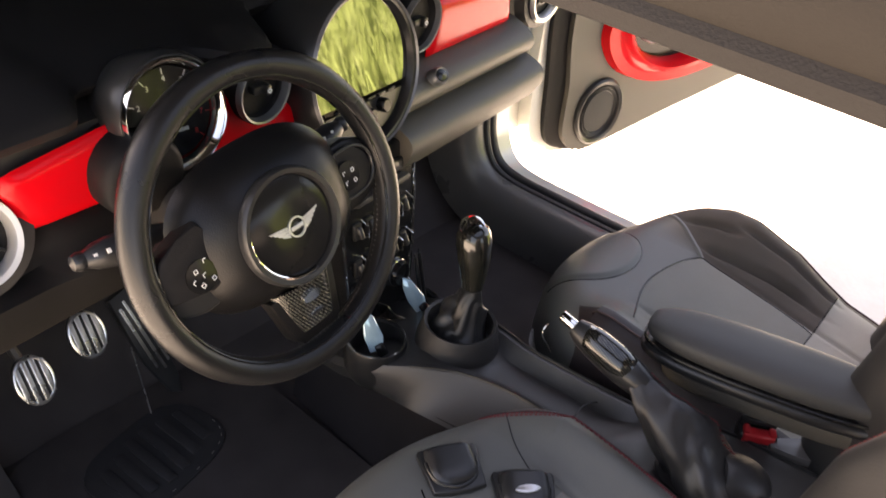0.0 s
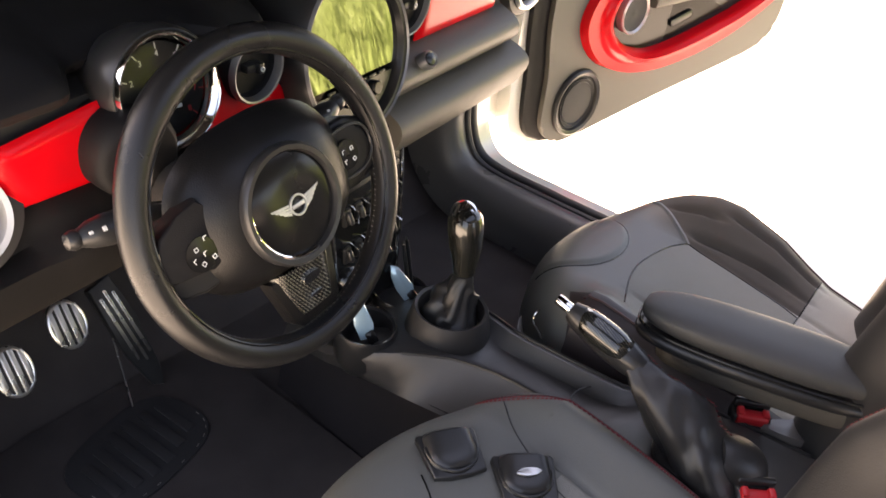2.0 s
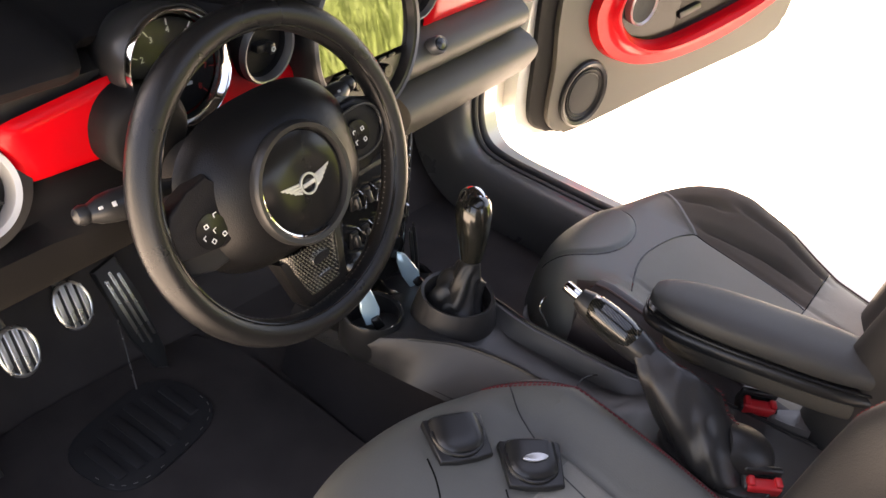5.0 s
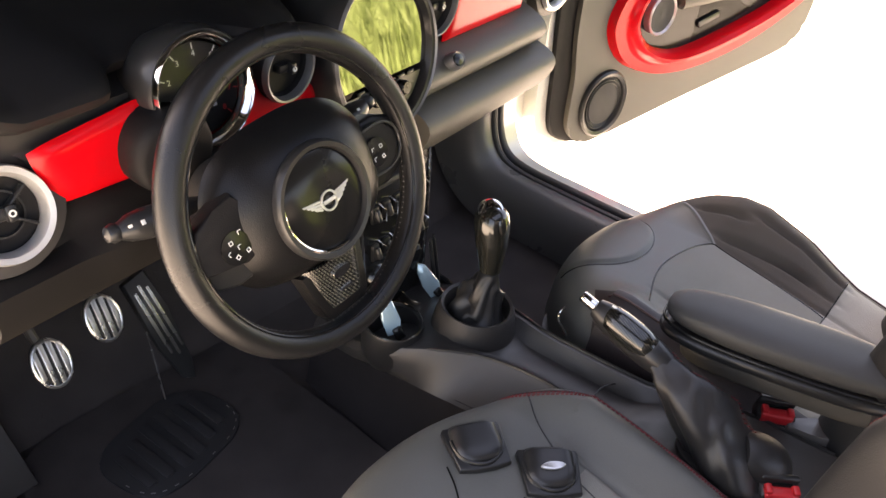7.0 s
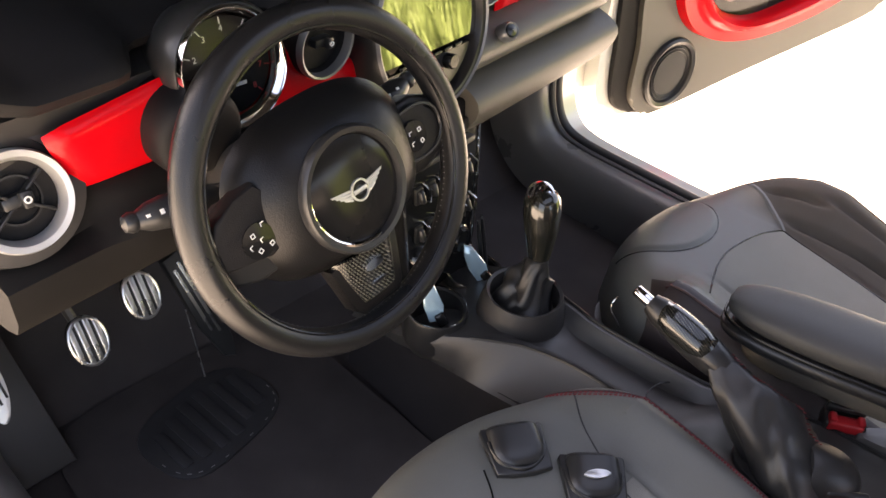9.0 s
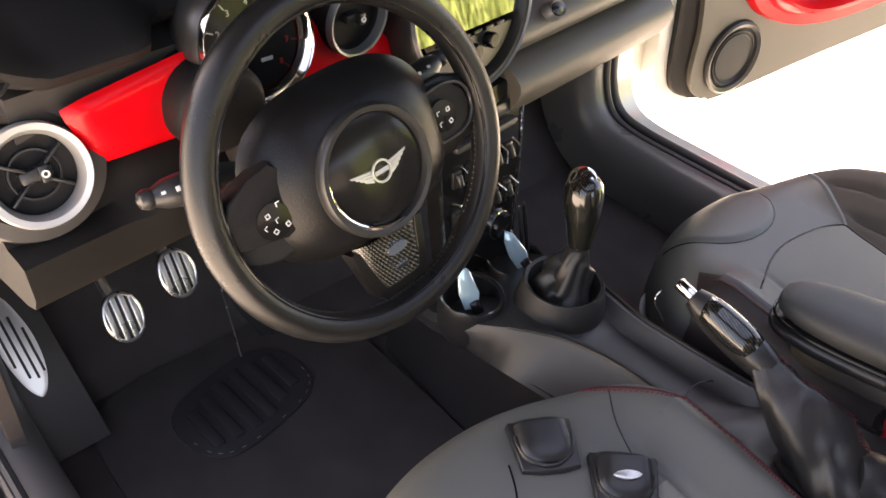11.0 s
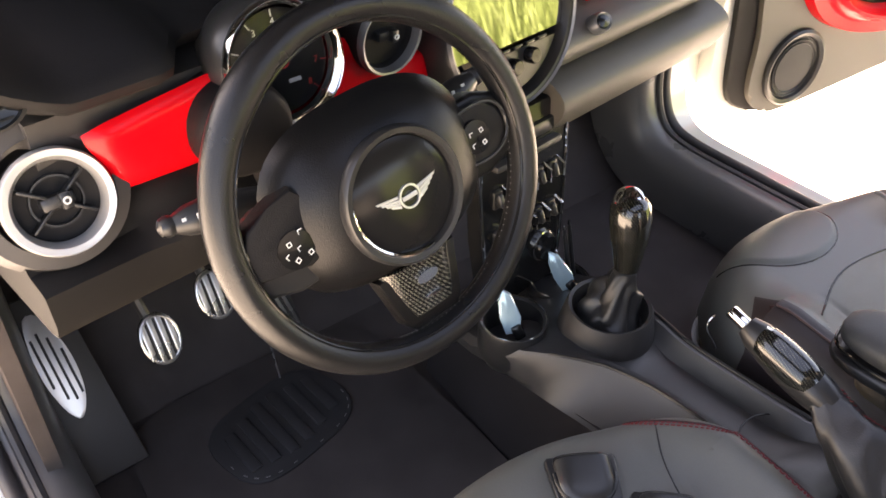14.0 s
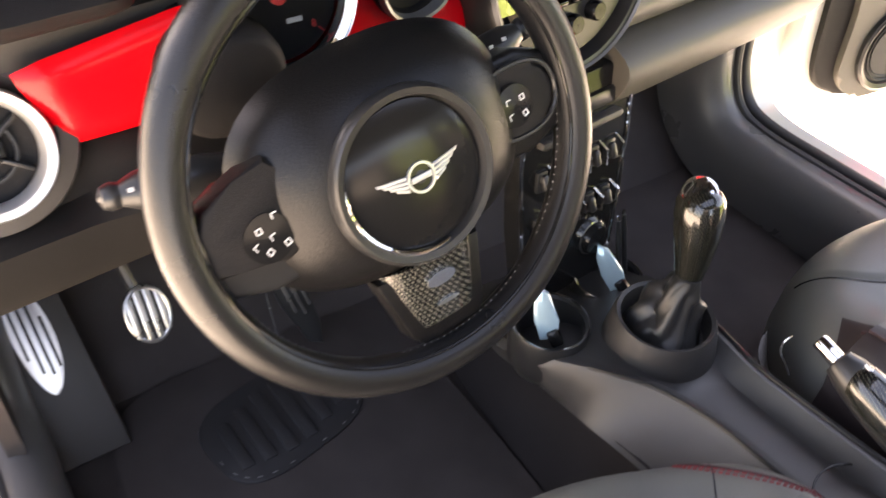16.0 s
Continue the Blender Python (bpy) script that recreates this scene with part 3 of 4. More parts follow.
# ---- steering wheel ----
ROT = 8.0
WR = WH @ pose(0, 0, 0, 0, 0, ROT)
wheel = thing("steering_wheel", WH @ Vector((0, 0, 0)), "black leather steering wheel with carbon lower spoke, turned slightly", "steering wheel")
NS, NT = 96, 18
secs = []
for i in range(NS):
    a = 2 * math.pi * i / NS
    grip = 1.0 + 0.10 * (math.exp(-((math.degrees(a) - 55) / 16) ** 2) + math.exp(-((math.degrees(a) - 125) / 16) ** 2))
    sec = []
    for k in range(NT):
        b = 2 * math.pi * k / NT
        rr = 0.1675 + 0.0155 * grip * math.cos(b)
        sec.append(WR @ Vector((rr * math.cos(a), rr * math.sin(a), 0.0172 * grip * math.sin(b))))
    secs.append(sec)
rim = part("rim", rings(secs, loop=True), M_RIM, wheel, "worn black leather rim")
part("seam", tube([WR @ Vector((0.1562 * math.cos(2 * math.pi * i / 96), 0.1562 * math.sin(2 * math.pi * i / 96), 0.0118)) for i in range(96)], 0.0017, 8, loop=True), M_GLOSS, rim)
for lo, hi in ((200, 240), (250, 300), (310, 358)):
    st = []
    for i in range(150):
        a = 2 * math.pi * i / 150
        deg = math.degrees(a)
        if lo < deg < hi:
            st.append(box((0.0045, 0.0009, 0.0009), WR @ pose(0.1525 * math.cos(a), 0.1525 * math.sin(a), -0.002, 0, 0, deg + 20) @ pose(0, 0, 0, 0, 60, 0)))
    part("stitching", merged(*st), M_STITCH_STREAK, rim, "grey thread stitching")


def hub_dome(u, v):
    a, r = 2 * math.pi * u, v
    c, s = math.cos(a), math.sin(a)
    rx, ry = 0.122, (0.094 if s > 0 else 0.088)
    p = 2.6
    k = (abs(c) ** p + abs(s) ** p) ** (-1 / p)
    z = -0.022 + 0.052 * (1 - r ** 3.2) ** 0.75
    return WR @ Vector((rx * k * c * r, ry * k * s * r, z))


hub = part("airbag_cover", sheet(hub_dome, 64, 18), M_LEATHER, wheel, "domed black airbag cover")
bmback = prism(oval(0.10, 0.075, 32, 2.6), 0.02, WR @ pose(0, 0, -0.04), 0.0)
part("hub_back", bmback, M_SMOOTH, wheel)
CAP = WR @ pose(-0.002, -0.004, 0)
part("cap_ring", lathe([(0.066, 0.024), (0.066, 0.031), (0.063, 0.035), (0.058, 0.034), (0.056, 0.027)], CAP, 64), M_SMOOTH, hub)
cap = part("cap", lathe([(0.0560, 0.024), (0.0550, 0.0285), (0.045, 0.0310), (0.025, 0.0325), (0.001, 0.0330)], CAP, 56), M_GLOSS, hub, "glossy round hub cap with a winged badge")
# Glint on the black cap ring, modelled as a tapering chrome arc.
arc = [CAP @ Vector((0.0568 * math.cos(radians(d)), 0.0568 * math.sin(radians(d)), 0.0310)) for d in range(165, 285, 5)]
part("glint_arc", tube(arc, [0.0012 + 0.0016 * math.sin(math.pi * i / (len(arc) - 1)) for i in range(len(arc))], 8), M_CHROME, hub, "bright crescent glint on the ring")
EMB = CAP @ pose(0.002, -0.001, -0.0105)
part("badge_ring", lathe([(0.0118, 0.0415), (0.0118, 0.0455), (0.0098, 0.0455), (0.0098, 0.0415)], EMB, 28), M_SILVER, cap)
part("badge_disc", lathe([(0.0099, 0.0425), (0.001, 0.0442)], EMB, 24), M_SMOOTH, cap)
part("badge_bar", box((0.017, 0.0045, 0.0015), EMB @ pose(0, 0, 0.0448), 0.0005), M_SILVER, cap)
for sd in (-1, 1):
    for k in range(4):
        ln = 0.024 - 0.0045 * k
        q = [(0.0115, 0.0055 - 0.0034 * k), (0.0115 + ln, 0.0085 - 0.0030 * k), (0.0112 + ln * 0.93, 0.0056 - 0.0030 * k), (0.0115, 0.0028 - 0.0034 * k)]
        q = [(sd * x, y) for x, y in q][::sd]
        part("badge_wing", prism(q, 0.003, EMB @ pose(0, 0, 0.0428, 0, sd * 5, 0), 0.0005, 1), M_SILVER, cap)

for sd in (-1, 1):
    q = [(0.075, 0.038), (0.125, 0.040), (0.160, 0.026), (0.163, -0.010), (0.150, -0.036), (0.118, -0.046), (0.070, -0.044)]
    q = [(sd * x, y) for x, y in q][::sd]
    sp = part("spoke", prism(q, 0.024, WR @ pose(0, 0, -0.024), 0.006, 3), M_LEATHER if sd > 0 else M_SMOOTH, wheel)
    if sd < 0:
        leaf = [(-0.094, 0.051), (-0.089, 0.040), (-0.085, 0.027), (-0.083, 0.013), (-0.084, 0.001), (-0.087, -0.012), (-0.093, -0.021), (-0.104, -0.024), (-0.120, -0.019), (-0.136, -0.013), (-0.158, -0.014), (-0.159, 0.012), (-0.146, 0.033), (-0.120, 0.044)]
        ins = part("inset", prism(leaf, 0.024, WR @ pose(0, 0, -0.014), 0.003, 3), M_PAD, sp, "flat black leaf-shaped switch panel")
        part("switch_disc", lathe([(0.0185, 0.006), (0.0180, 0.0112), (0.001, 0.0122)], WR @ pose(-0.112, -0.002, 0), 28), M_GLOSS, ins)
        spots = ((-0.103, 0.012), (-0.117, 0.006), (-0.109, -0.002), (-0.101, -0.010), (-0.122, -0.004), (-0.115, -0.011))
    else:
        ins = part("inset", prism(oval(0.036, 0.027, 36, 2.4, 0.112, 0.002), 0.014, WR @ pose(0, 0, -0.008), 0.004, 3), M_PAD, sp, "oval switch panel")
        part("inset_rim", tube([WR @ Vector((x, y, 0.006)) for x, y in oval(0.038, 0.029, 40, 2.4, 0.112, 0.002)], 0.002, 6, True), M_SMOOTH, ins)
        part("switch_disc", lathe([(0.018, 0.004), (0.017, 0.011), (0.001, 0.012)], WR @ pose(0.106, 0.001, 0), 28), M_GLOSS, ins)
        spots = ((0.100, 0.006), (0.113, 0.006), (0.100, -0.006), (0.113, -0.007))
    for k, (x, y) in enumerate(spots):
        h = 0.0128 if sd < 0 else 0.0122
        part("symbol", merged(*[box((0.0042, 0.0008, 0.0006), WR @ pose(x, y, h) @ pose(0, 0, 0, 0, 0, 90 * q + 6 * k) @ pose(0, 0.0019, 0)) for q in range(4 if k % 2 else 2)]), M_MARK, ins)

low = [(-0.046, -0.082), (0.046, -0.082), (0.034, -0.140), (0.026, -0.150), (-0.026, -0.150), (-0.034, -0.140)]
lsp = part("lower_spoke", prism([(x * 1.06, y) for x, y in low][::-1], 0.022, WR @ pose(0, 0, -0.022), 0.004), M_LEATHER, wheel)


def lower_trim(u, v):
    hw = 0.044 - 0.012 * v
    x = hw * (2 * u - 1)
    y = -0.078 - 0.058 * v
    return WR @ Vector((x, y, -0.005 + 0.015 * (1 - (2 * u - 1) ** 4) * (1 - 0.55 * v) ))


ctr = part("carbon_trim", sheet(lower_trim, 16, 12, 0.004), M_CARBON, lsp, "lacquered carbon fibre trim")
part("slot", prism(oval(0.013, 0.006, 24, 2.2), 0.002, WR @ pose(0, -0.097, 0.0082, 10, 0, 0)), M_CHROME, ctr, "bright oval badge")
part("slot", prism(oval(0.010, 0.002, 20, 2.2), 0.002, WR @ pose(0.002, -0.120, 0.0034, 12, 0, 0)), M_CHROME, ctr, "bright sliver")

# ---- pedals ----
def pedal(x, y, z, name, label):
    t = thing("pedal", (x, y, z - 0.05), label, "pedal", "foot pedals")
    m = pose(x, y, z, 90 - 32, 0, 0)
    part("arm", tube(smooth_line([(x, y + 0.012, z), (x - 0.012, y + 0.05, z + 0.08), (x - 0.012, y + 0.06, z + 0.24)], 5), 0.008, 8), M_SMOOTH, t)
    part("rubber_pad", prism(oval(0.029, 0.040, 32, 2.2), 0.010, m @ pose(0, 0, -0.010), 0.003), M_RUBBER, t)
    ring = lathe([(0.032, -0.001), (0.0315, 0.003), (0.029, 0.0045), (0.027, 0.0035)], m, 36, 0.94, 1.28)
    bars = [ring]
    for k in range(4):
        xx = -0.0195 + 0.013 * k
        hh = 0.036 * (1 - (xx / 0.031) ** 2) ** 0.5
        bars.append(box((0.0082, 2 * hh, 0.004), m @ pose(xx, 0, 0.0022, 0, 0, 0), 0.0012))
    part("metal_face", merged(*bars), M_STEEL, t, "brushed steel face with slots")


pedal(-0.495, 0.405, 0.448, "pedal", "round brushed steel clutch pedal with dark slots")
pedal(-0.393, 0.425, 0.468, "pedal", "round brushed steel brake pedal with dark slots")
acc = thing("accelerator_pedal", (-0.275, 0.43, 0.28), "long black and steel accelerator pedal", "pedal", "foot pedals")
am = pose(-0.288, 0.425, 0.385, 90 - 25, 0, 0) @ pose(0, 0, 0, 0, 0, 10)
aout = [(-0.026, 0.105), (0.022, 0.11), (0.026, 0.03), (0.020, -0.08), (0.008, -0.118), (-0.010, -0.105), (-0.024, -0.03)]
part("plate", prism(aout[::-1], 0.012, am @ pose(0, 0, -0.012), 0.004), M_SMOOTH, acc)
for k in range(3):
    part("rib", box((0.006, 0.15 - 0.02 * abs(k - 1), 0.004), am @ pose(-0.012 + 0.012 * k, 0.018, 0.002, 0, 0, 2), 0.0015), M_STEEL, acc)
part("rod", tube([(-0.335, 0.40, 0.42), (-0.325, 0.38, 0.27)], 0.0014, 6), M_STEEL, acc)

rest = thing("footrest", (-0.63, 0.42, 0.26), "grey carpeted footrest with silver ribbed plate", "footrest")
rm = pose(-0.632, 0.478, 0.405, 50, 0, 0)
part("wedge", prism([(-0.05, -0.185), (0.066, -0.182), (0.047, 0.056), (0.040, 0.12), (-0.05, 0.12)], 0.03, rm @ pose(0, 0, -0.034), 0.006), M_PLASTIC, rest)
ol = [(-0.020, 0.128), (0.006, 0.125), (0.024, 0.06), (0.030, 0.0), (0.026, -0.06), (0.012, -0.105), (-0.002, -0.115), (-0.018, -0.08), (-0.030, -0.01), (-0.030, 0.06)]
plate = part("plate", prism([(p.x, p.y) for p in smooth_line([(0.85 * x, 0.69 * y, 0) for x, y in ol], 3, True)][::-1], 0.004, rm @ pose(0, 0, -0.003), 0.001), M_SILVER, rest, "satin silver plate")
for k in range(4):
    xx = -0.0175 + 0.0115 * k
    part("groove", box((0.004, 0.122 - 0.03 * abs(k - 1.4), 0.003), rm @ pose(xx, 0.008 - 0.008 * (k - 1), 0.0008, 0, 0, 2), 0.001), M_RUBBER, plate)

# ---- floor mat heel pad ----
mat = thing("floor_mat", (-0.35, 0.3, 0.25), "black carpet mat with a ribbed rubber heel pad", "floor mat")
part("carpet", prism(oval(0.24, 0.33, 40, 6, -0.36, 0.12), 0.008, pose(0, 0, 0.2505), 0.003), M_CARPET, mat)
hp = pose(-0.368, 0.300, 0.2585, 0, 0, 12)
pad = part("heel_pad", prism(oval(0.118, 0.082, 40, 3.2), 0.004, hp, 0.002), M_RUBBER, mat, "ribbed rubber heel pad")
for k in range(6):
    xx = -0.082 + 0.033 * k
    part("rib", box((0.019, 0.13 - 0.018 * abs(k - 2.5), 0.006), hp @ pose(xx, 0, 0.005, 0, 0, -8), 0.0025), M_RUBBER, pad)
edge = [hp @ Vector((x, y, 0.006)) for x, y in oval(0.112, 0.077, 48, 3.2)]
for i in range(24, 47, 2):
    part("edge_stitch", box((0.007, 0.0012, 0.001), Matrix.Translation(edge[i].lerp(edge[i + 1], 0.5)) @ (edge[i + 1] - edge[i]).to_track_quat("X", "Z").to_matrix().to_4x4()), M_STITCH_STREAK, pad, "pale edge stitch")

# ---- centre console ----
console = thing("centre_console", (0, -0.2, 0.26), "black plastic centre console with cup holders", "console")
secs, tunnel = [], []
for i in range(33):
    y = 0.26 - 1.06 * i / 32
    top = interp(-y, [(-0.26, 0.40), (-0.14, 0.445), (-0.06, 0.490), (0.0, 0.508), (0.05, 0.516), (0.12, 0.522), (0.35, 0.543), (0.8, 0.55)])
    wt = interp(-y, [(-0.26, 0.10), (-0.12, 0.142), (-0.05, 0.146), (0.02, 0.104), (0.08, 0.070), (0.15, 0.056), (0.3, 0.056), (0.45, 0.10), (0.8, 0.11)])
    wr = interp(-y, [(-0.26, 0.09), (-0.12, 0.11), (0.0, 0.082), (0.12, 0.056), (0.3, 0.054), (0.45, 0.10), (0.8, 0.11)])
    dip = 1.4 * interp(-y, [(0.02, 0.0), (0.09, 0.018), (0.28, 0.020), (0.36, 0.004), (0.8, 0.0)])
    c = interp(-y, [(-0.26, 0.02), (0.0, 0.014), (0.3, 0.018), (0.8, 0.05)])
    low = interp(-y, [(-0.26, 0.365), (-0.16, 0.395), (-0.05, 0.425), (0.04, 0.445), (0.12, 0.464), (0.3, 0.49), (0.8, 0.50)])
    lx = interp(-y, [(-0.26, -0.095), (-0.05, -0.110), (0.2, -0.112), (0.45, -0.14), (0.8, -0.14)])
    tunnel.append([Vector((x, y, z)) for x, z in ((lx - 0.006, 0.25), (lx + 0.004, low - 0.05), (lx + 0.005, low + 0.004), (c + wr + 0.010, low + 0.004), (c + wr + 0.020, low - 0.05), (c + wr + 0.030, 0.25))])
    sec = [(lx + 0.004, low - 0.004), (lx - 0.001, low), (lx * 0.55 + (c - wt - 0.010) * 0.45, low * 0.55 + (top - 0.03) * 0.45), (c - wt - 0.004, top - 0.012), (c - wt + 0.004, top), (c - wt + 0.014, top + 0.001), (c - wt + 0.024, top - dip * 0.6), (c - wt * 0.5, top - dip),
           (c + wr * 0.5, top - dip), (c + wr - 0.024, top - dip * 0.6), (c + wr - 0.014, top + 0.001), (c + wr - 0.004, top), (c + wr + 0.004, top - 0.012), (c + wr + 0.012, top - 0.05), (c + wr + 0.018, low), (c + wr + 0.012, low - 0.004)]
    secs.append([Vector((x, y, z)) for x, z in sec])
part("body", rings(secs), M_CONSOLE, console)
# Same carpet as the floor, coloured darker to give the tunnel shade.
part("lower_carpet", rings(tunnel), M_SHADED_CARPET, console, "black carpet below the plastic, darkened as if shaded")
for edge in (4, 11):
    part("edge_bead", tube([s[edge] + Vector((0, 0, 0.0012)) for s in secs[8:26]], 0.0028, 8), M_SMOOTH, console, "satin edge bead")
for cx, cy, cz in ((-0.088, 0.076, 0.512), (0.072, 0.134, 0.462)):
    cup = part("cup_holder", lathe([(0.040, -0.078), (0.0495, -0.058), (0.0510, -0.02), (0.0515, -0.004), (0.050, 0.0), (0.044, -0.004), (0.041, -0.075), (0.001, -0.077)], pose(cx, cy, cz), 40), M_SMOOTH, console, "round cup holder")
    part("chrome_ring", lathe([(0.0500, -0.002), (0.0492, 0.0012), (0.0480, 0.0006), (0.0476, -0.002)], pose(cx, cy, cz), 48), M_CHROME, cup)
part("gear_surround", lathe([(0.080, -0.10), (0.070, -0.03), (0.063, 0.004), (0.060, 0.010), (0.055, 0.008), (0.052, -0.02), (0.050, -0.06), (0.001, -0.062)], pose(0.018, -0.010, 0.533), 48), M_PLASTIC, console)
part("tray_line", tube([(0.018 + 0.044 * math.cos(radians(q)), -0.285 + 0.035 * math.sin(radians(q)), 0.5215) for q in range(0, 181, 12)], 0.0012, 6), M_GLOSS, console, "dark joint of the tray end")

def crystal(name, at, m, label):
    """A pale faceted plastic air freshener standing in a cup."""
    t = thing(name, at, label, "air freshener")
    out = [(0.80 * a, 0.92 * b) for a, b in ((-0.016, -0.034), (0.012, -0.036), (0.019, -0.010), (0.010, 0.030), (-0.004, 0.042), (-0.015, 0.024), (-0.020, -0.004))]
    part("body", prism(out, 0.009, m, 0.0035, 2), M_FOIL, t)
    part("clip", box((0.016, 0.022, 0.020), m @ pose(0.006, -0.030, 0.004, 0, 0, 15), 0.003), M_GLOSS, t)


crystal("air_freshener", (-0.09, 0.08, 0.44), pose(-0.094, 0.080, 0.524, 68, -14, -32), "pale blue glossy air freshener in the cup holder")
crystal("air_freshener", (0.064, 0.13, 0.42), pose(0.064, 0.128, 0.488, 66, -30, -32), "pale blue glossy air freshener in the cup holder")

for dx, dy in ((0.0, 0.0), (0.016, 0.006)):
    pen = thing("pen", (0.090 + dx, 0.13 + dy, 0.42), "slim black pen standing in the cup holder", "pen", "pens")
    a0, a1 = Vector((0.096 + dx, 0.124 + dy, 0.412)), Vector((0.084 + dx, 0.150 + dy, 0.548))
    part("barrel", tube([a0.lerp(a1, k / 6) for k in range(7)], [0.002, 0.0038, 0.004, 0.004, 0.004, 0.004, 0.003], 10), M_SMOOTH, pen)
    part("tip", tube([a1, a1 + (a1 - a0) * 0.05], [0.0028, 0.0018], 8), M_CHROME, pen, "chrome tip")

# ---- gear lever ----
gear = thing("gear_lever", (0.015, -0.014, 0.47), "carbon gear knob with chrome cap on a leather boot", "gear lever")
secs = []
g0, g1 = Vector((0.018, -0.010, 0.508)), Vector((0.031, -0.014, 0.606))
for i in range(15):
    f = i / 14
    r = interp(f, [(0, 0.048), (0.15, 0.045), (0.35, 0.036), (0.6, 0.026), (0.8, 0.020), (1, 0.015)])
    c = g0.lerp(g1, f)
    sec = []
    for k in range(36):
        a = 2 * math.pi * k / 36
        fold = 1 + 0.24 * math.sin(3 * a + 6.5 * f) * math.sin(math.pi * f) + 0.12 * math.sin(7 * a - 9 * f) * math.sin(math.pi * f) ** 0.5
        sec.append(c + Vector((r * fold * math.cos(a), r * fold * math.sin(a), 0.012 * math.sin(2 * a + 8 * f) * math.sin(math.pi * f))))
    secs.append(sec)
part("boot", rings(secs), M_BOOT, gear, "creased black leather boot", sharp=70)
k0, k1 = Vector((0.032, -0.014, 0.594)), Vector((0.050, 0.018, 0.708))
kn, rad = [], []
for i in range(15):
    f = i / 14
    kn.append(k0.lerp(k1, f) + Vector((0.004 * math.sin(math.pi * f), 0, 0)))
    rad.append(interp(f, [(0, 0.015), (0.15, 0.019), (0.45, 0.0265), (0.70, 0.0295), (0.86, 0.0275), (0.95, 0.021), (1.0, 0.008)]))
part("knob", tube(kn, rad, 28), M_DARKCARBON, gear, "lacquered carbon gear knob")
cm = Matrix.Translation(k0.lerp(k1, 0.93) + Vector((-0.002, 0, 0))) @ (Vector((-0.45, -0.25, 1.0))).to_track_quat("Z", "Y").to_matrix().to_4x4()
part("cap", lathe([(0.0215, -0.002), (0.020, 0.005), (0.013, 0.009), (0.001, 0.010)], cm, 32), M_CHROME, gear, "chrome cap with shift pattern")
part("pattern", merged(box((0.016, 0.0016, 0.001), cm @ pose(0, 0, 0.0098)), *[box((0.0016, 0.014, 0.001), cm @ pose(x, 0, 0.0096)) for x in (-0.007, 0, 0.007)]), M_GLOSS, gear)

# ---- hand brake ----
hb = thing("handbrake", (0.0, -0.4, 0.55), "raised handbrake with carbon grip, chrome button and leather boot", "handbrake")
h0, h1 = Vector((-0.001, -0.203, 0.679)), Vector((0.006, -0.335, 0.640))
pts = [h0.lerp(h1, k / 10) for k in range(11)]
part("grip", tube(pts[1:], [0.014, 0.019, 0.021, 0.0225, 0.0235, 0.024, 0.024, 0.0235, 0.022, 0.019], 24), M_SMOOTH, hb)
up = Vector((-0.35, 0.2, 0.9)).normalized()
part("inlay", tube([p + up * 0.0060 for p in pts[2:10]], [0.010, 0.0195, 0.0215, 0.0225, 0.023, 0.0225, 0.0205, 0.009], 24), M_DARKCARBON, hb, "carbon fibre inlay")
side_dir = (h1 - h0).cross(up).normalized()
part("bright_strip", tube([p + up * 0.0230 - side_dir * 0.008 for p in pts[3:9]], [0.0012, 0.0032, 0.0036, 0.0036, 0.0030, 0.0012], 10), M_SILVER, hb, "bright strip between the carbon inlays")
part("button", lathe([(0.0085, -0.012), (0.0085, 0.010), (0.007, 0.012), (0.001, 0.012)], Matrix.Translation(h0) @ (h0 - h1).to_track_quat("Z", "Y").to_matrix().to_4x4(), 20), M_CHROME, hb, "chrome release button")
secs = []
b0, b1 = Vector((0.005, -0.322, 0.640)), Vector((0.002, -0.512, 0.553))
for i in range(21):
    f = i / 20
    c = b0.lerp(b1, f) + Vector((0, 0, -0.012 * math.sin(math.pi * f)))
    rx = interp(f, [(0, 0.020), (0.1, 0.029), (0.5, 0.046), (0.85, 0.049), (0.94, 0.042), (1, 0.022)])
    rz = interp(f, [(0, 0.020), (0.1, 0.030), (0.4, 0.056), (0.7, 0.052), (0.9, 0.030), (1, 0.012)])
    sec = []
    for k in range(32):
        a = 2 * math.pi * k / 32
        fold = 1 + 0.10 * math.sin(9 * f + 2 * a) * math.sin(math.pi * f) + 0.15 * (1 - abs(math.sin(2.5 * a + 7 * f + 1.2 * math.sin(9 * f)))) - 0.13 * (1 - abs(math.sin(1.5 * a - 6 * f))) ** 3
        sec.append(c + Vector((rx * fold * math.cos(a), 0.012 * math.sin(a), rz * fold * math.sin(a))))
    secs.append(sec)
boot = part("boot", rings(secs), M_BOOT, hb, "creased black leather boot", sharp=75)
sleeve = smooth_line([(0.006, -0.465, 0.574), (0.022, -0.486, 0.566), (0.034, -0.502, 0.556), (0.040, -0.511, 0.546)], 4)
part("sleeve", tube(sleeve, [0.033 + 0.0008 * k * (len(sleeve) - k) / 4 for k in range(len(sleeve))], 28, flatten=0.8), M_BOOT, hb, "gathered leather sleeve")
for k in (4, 6):
    stitch_ring = tube([sleeve[k] + Vector((0.036 * math.cos(radians(q)), 0.010 * math.sin(radians(q)), 0.030 * math.sin(radians(q)))) for q in range(20, 165, 8)], 0.0009, 5)
    part("sleeve_stitch", stitch_ring, M_STITCH, hb, "red thread")
part("boot_ring", prism(oval(0.056, 0.082, 36, 2.6, 0.010, -0.468), 0.008, pose(0, 0, 0.544), 0.003), M_SMOOTH, hb)
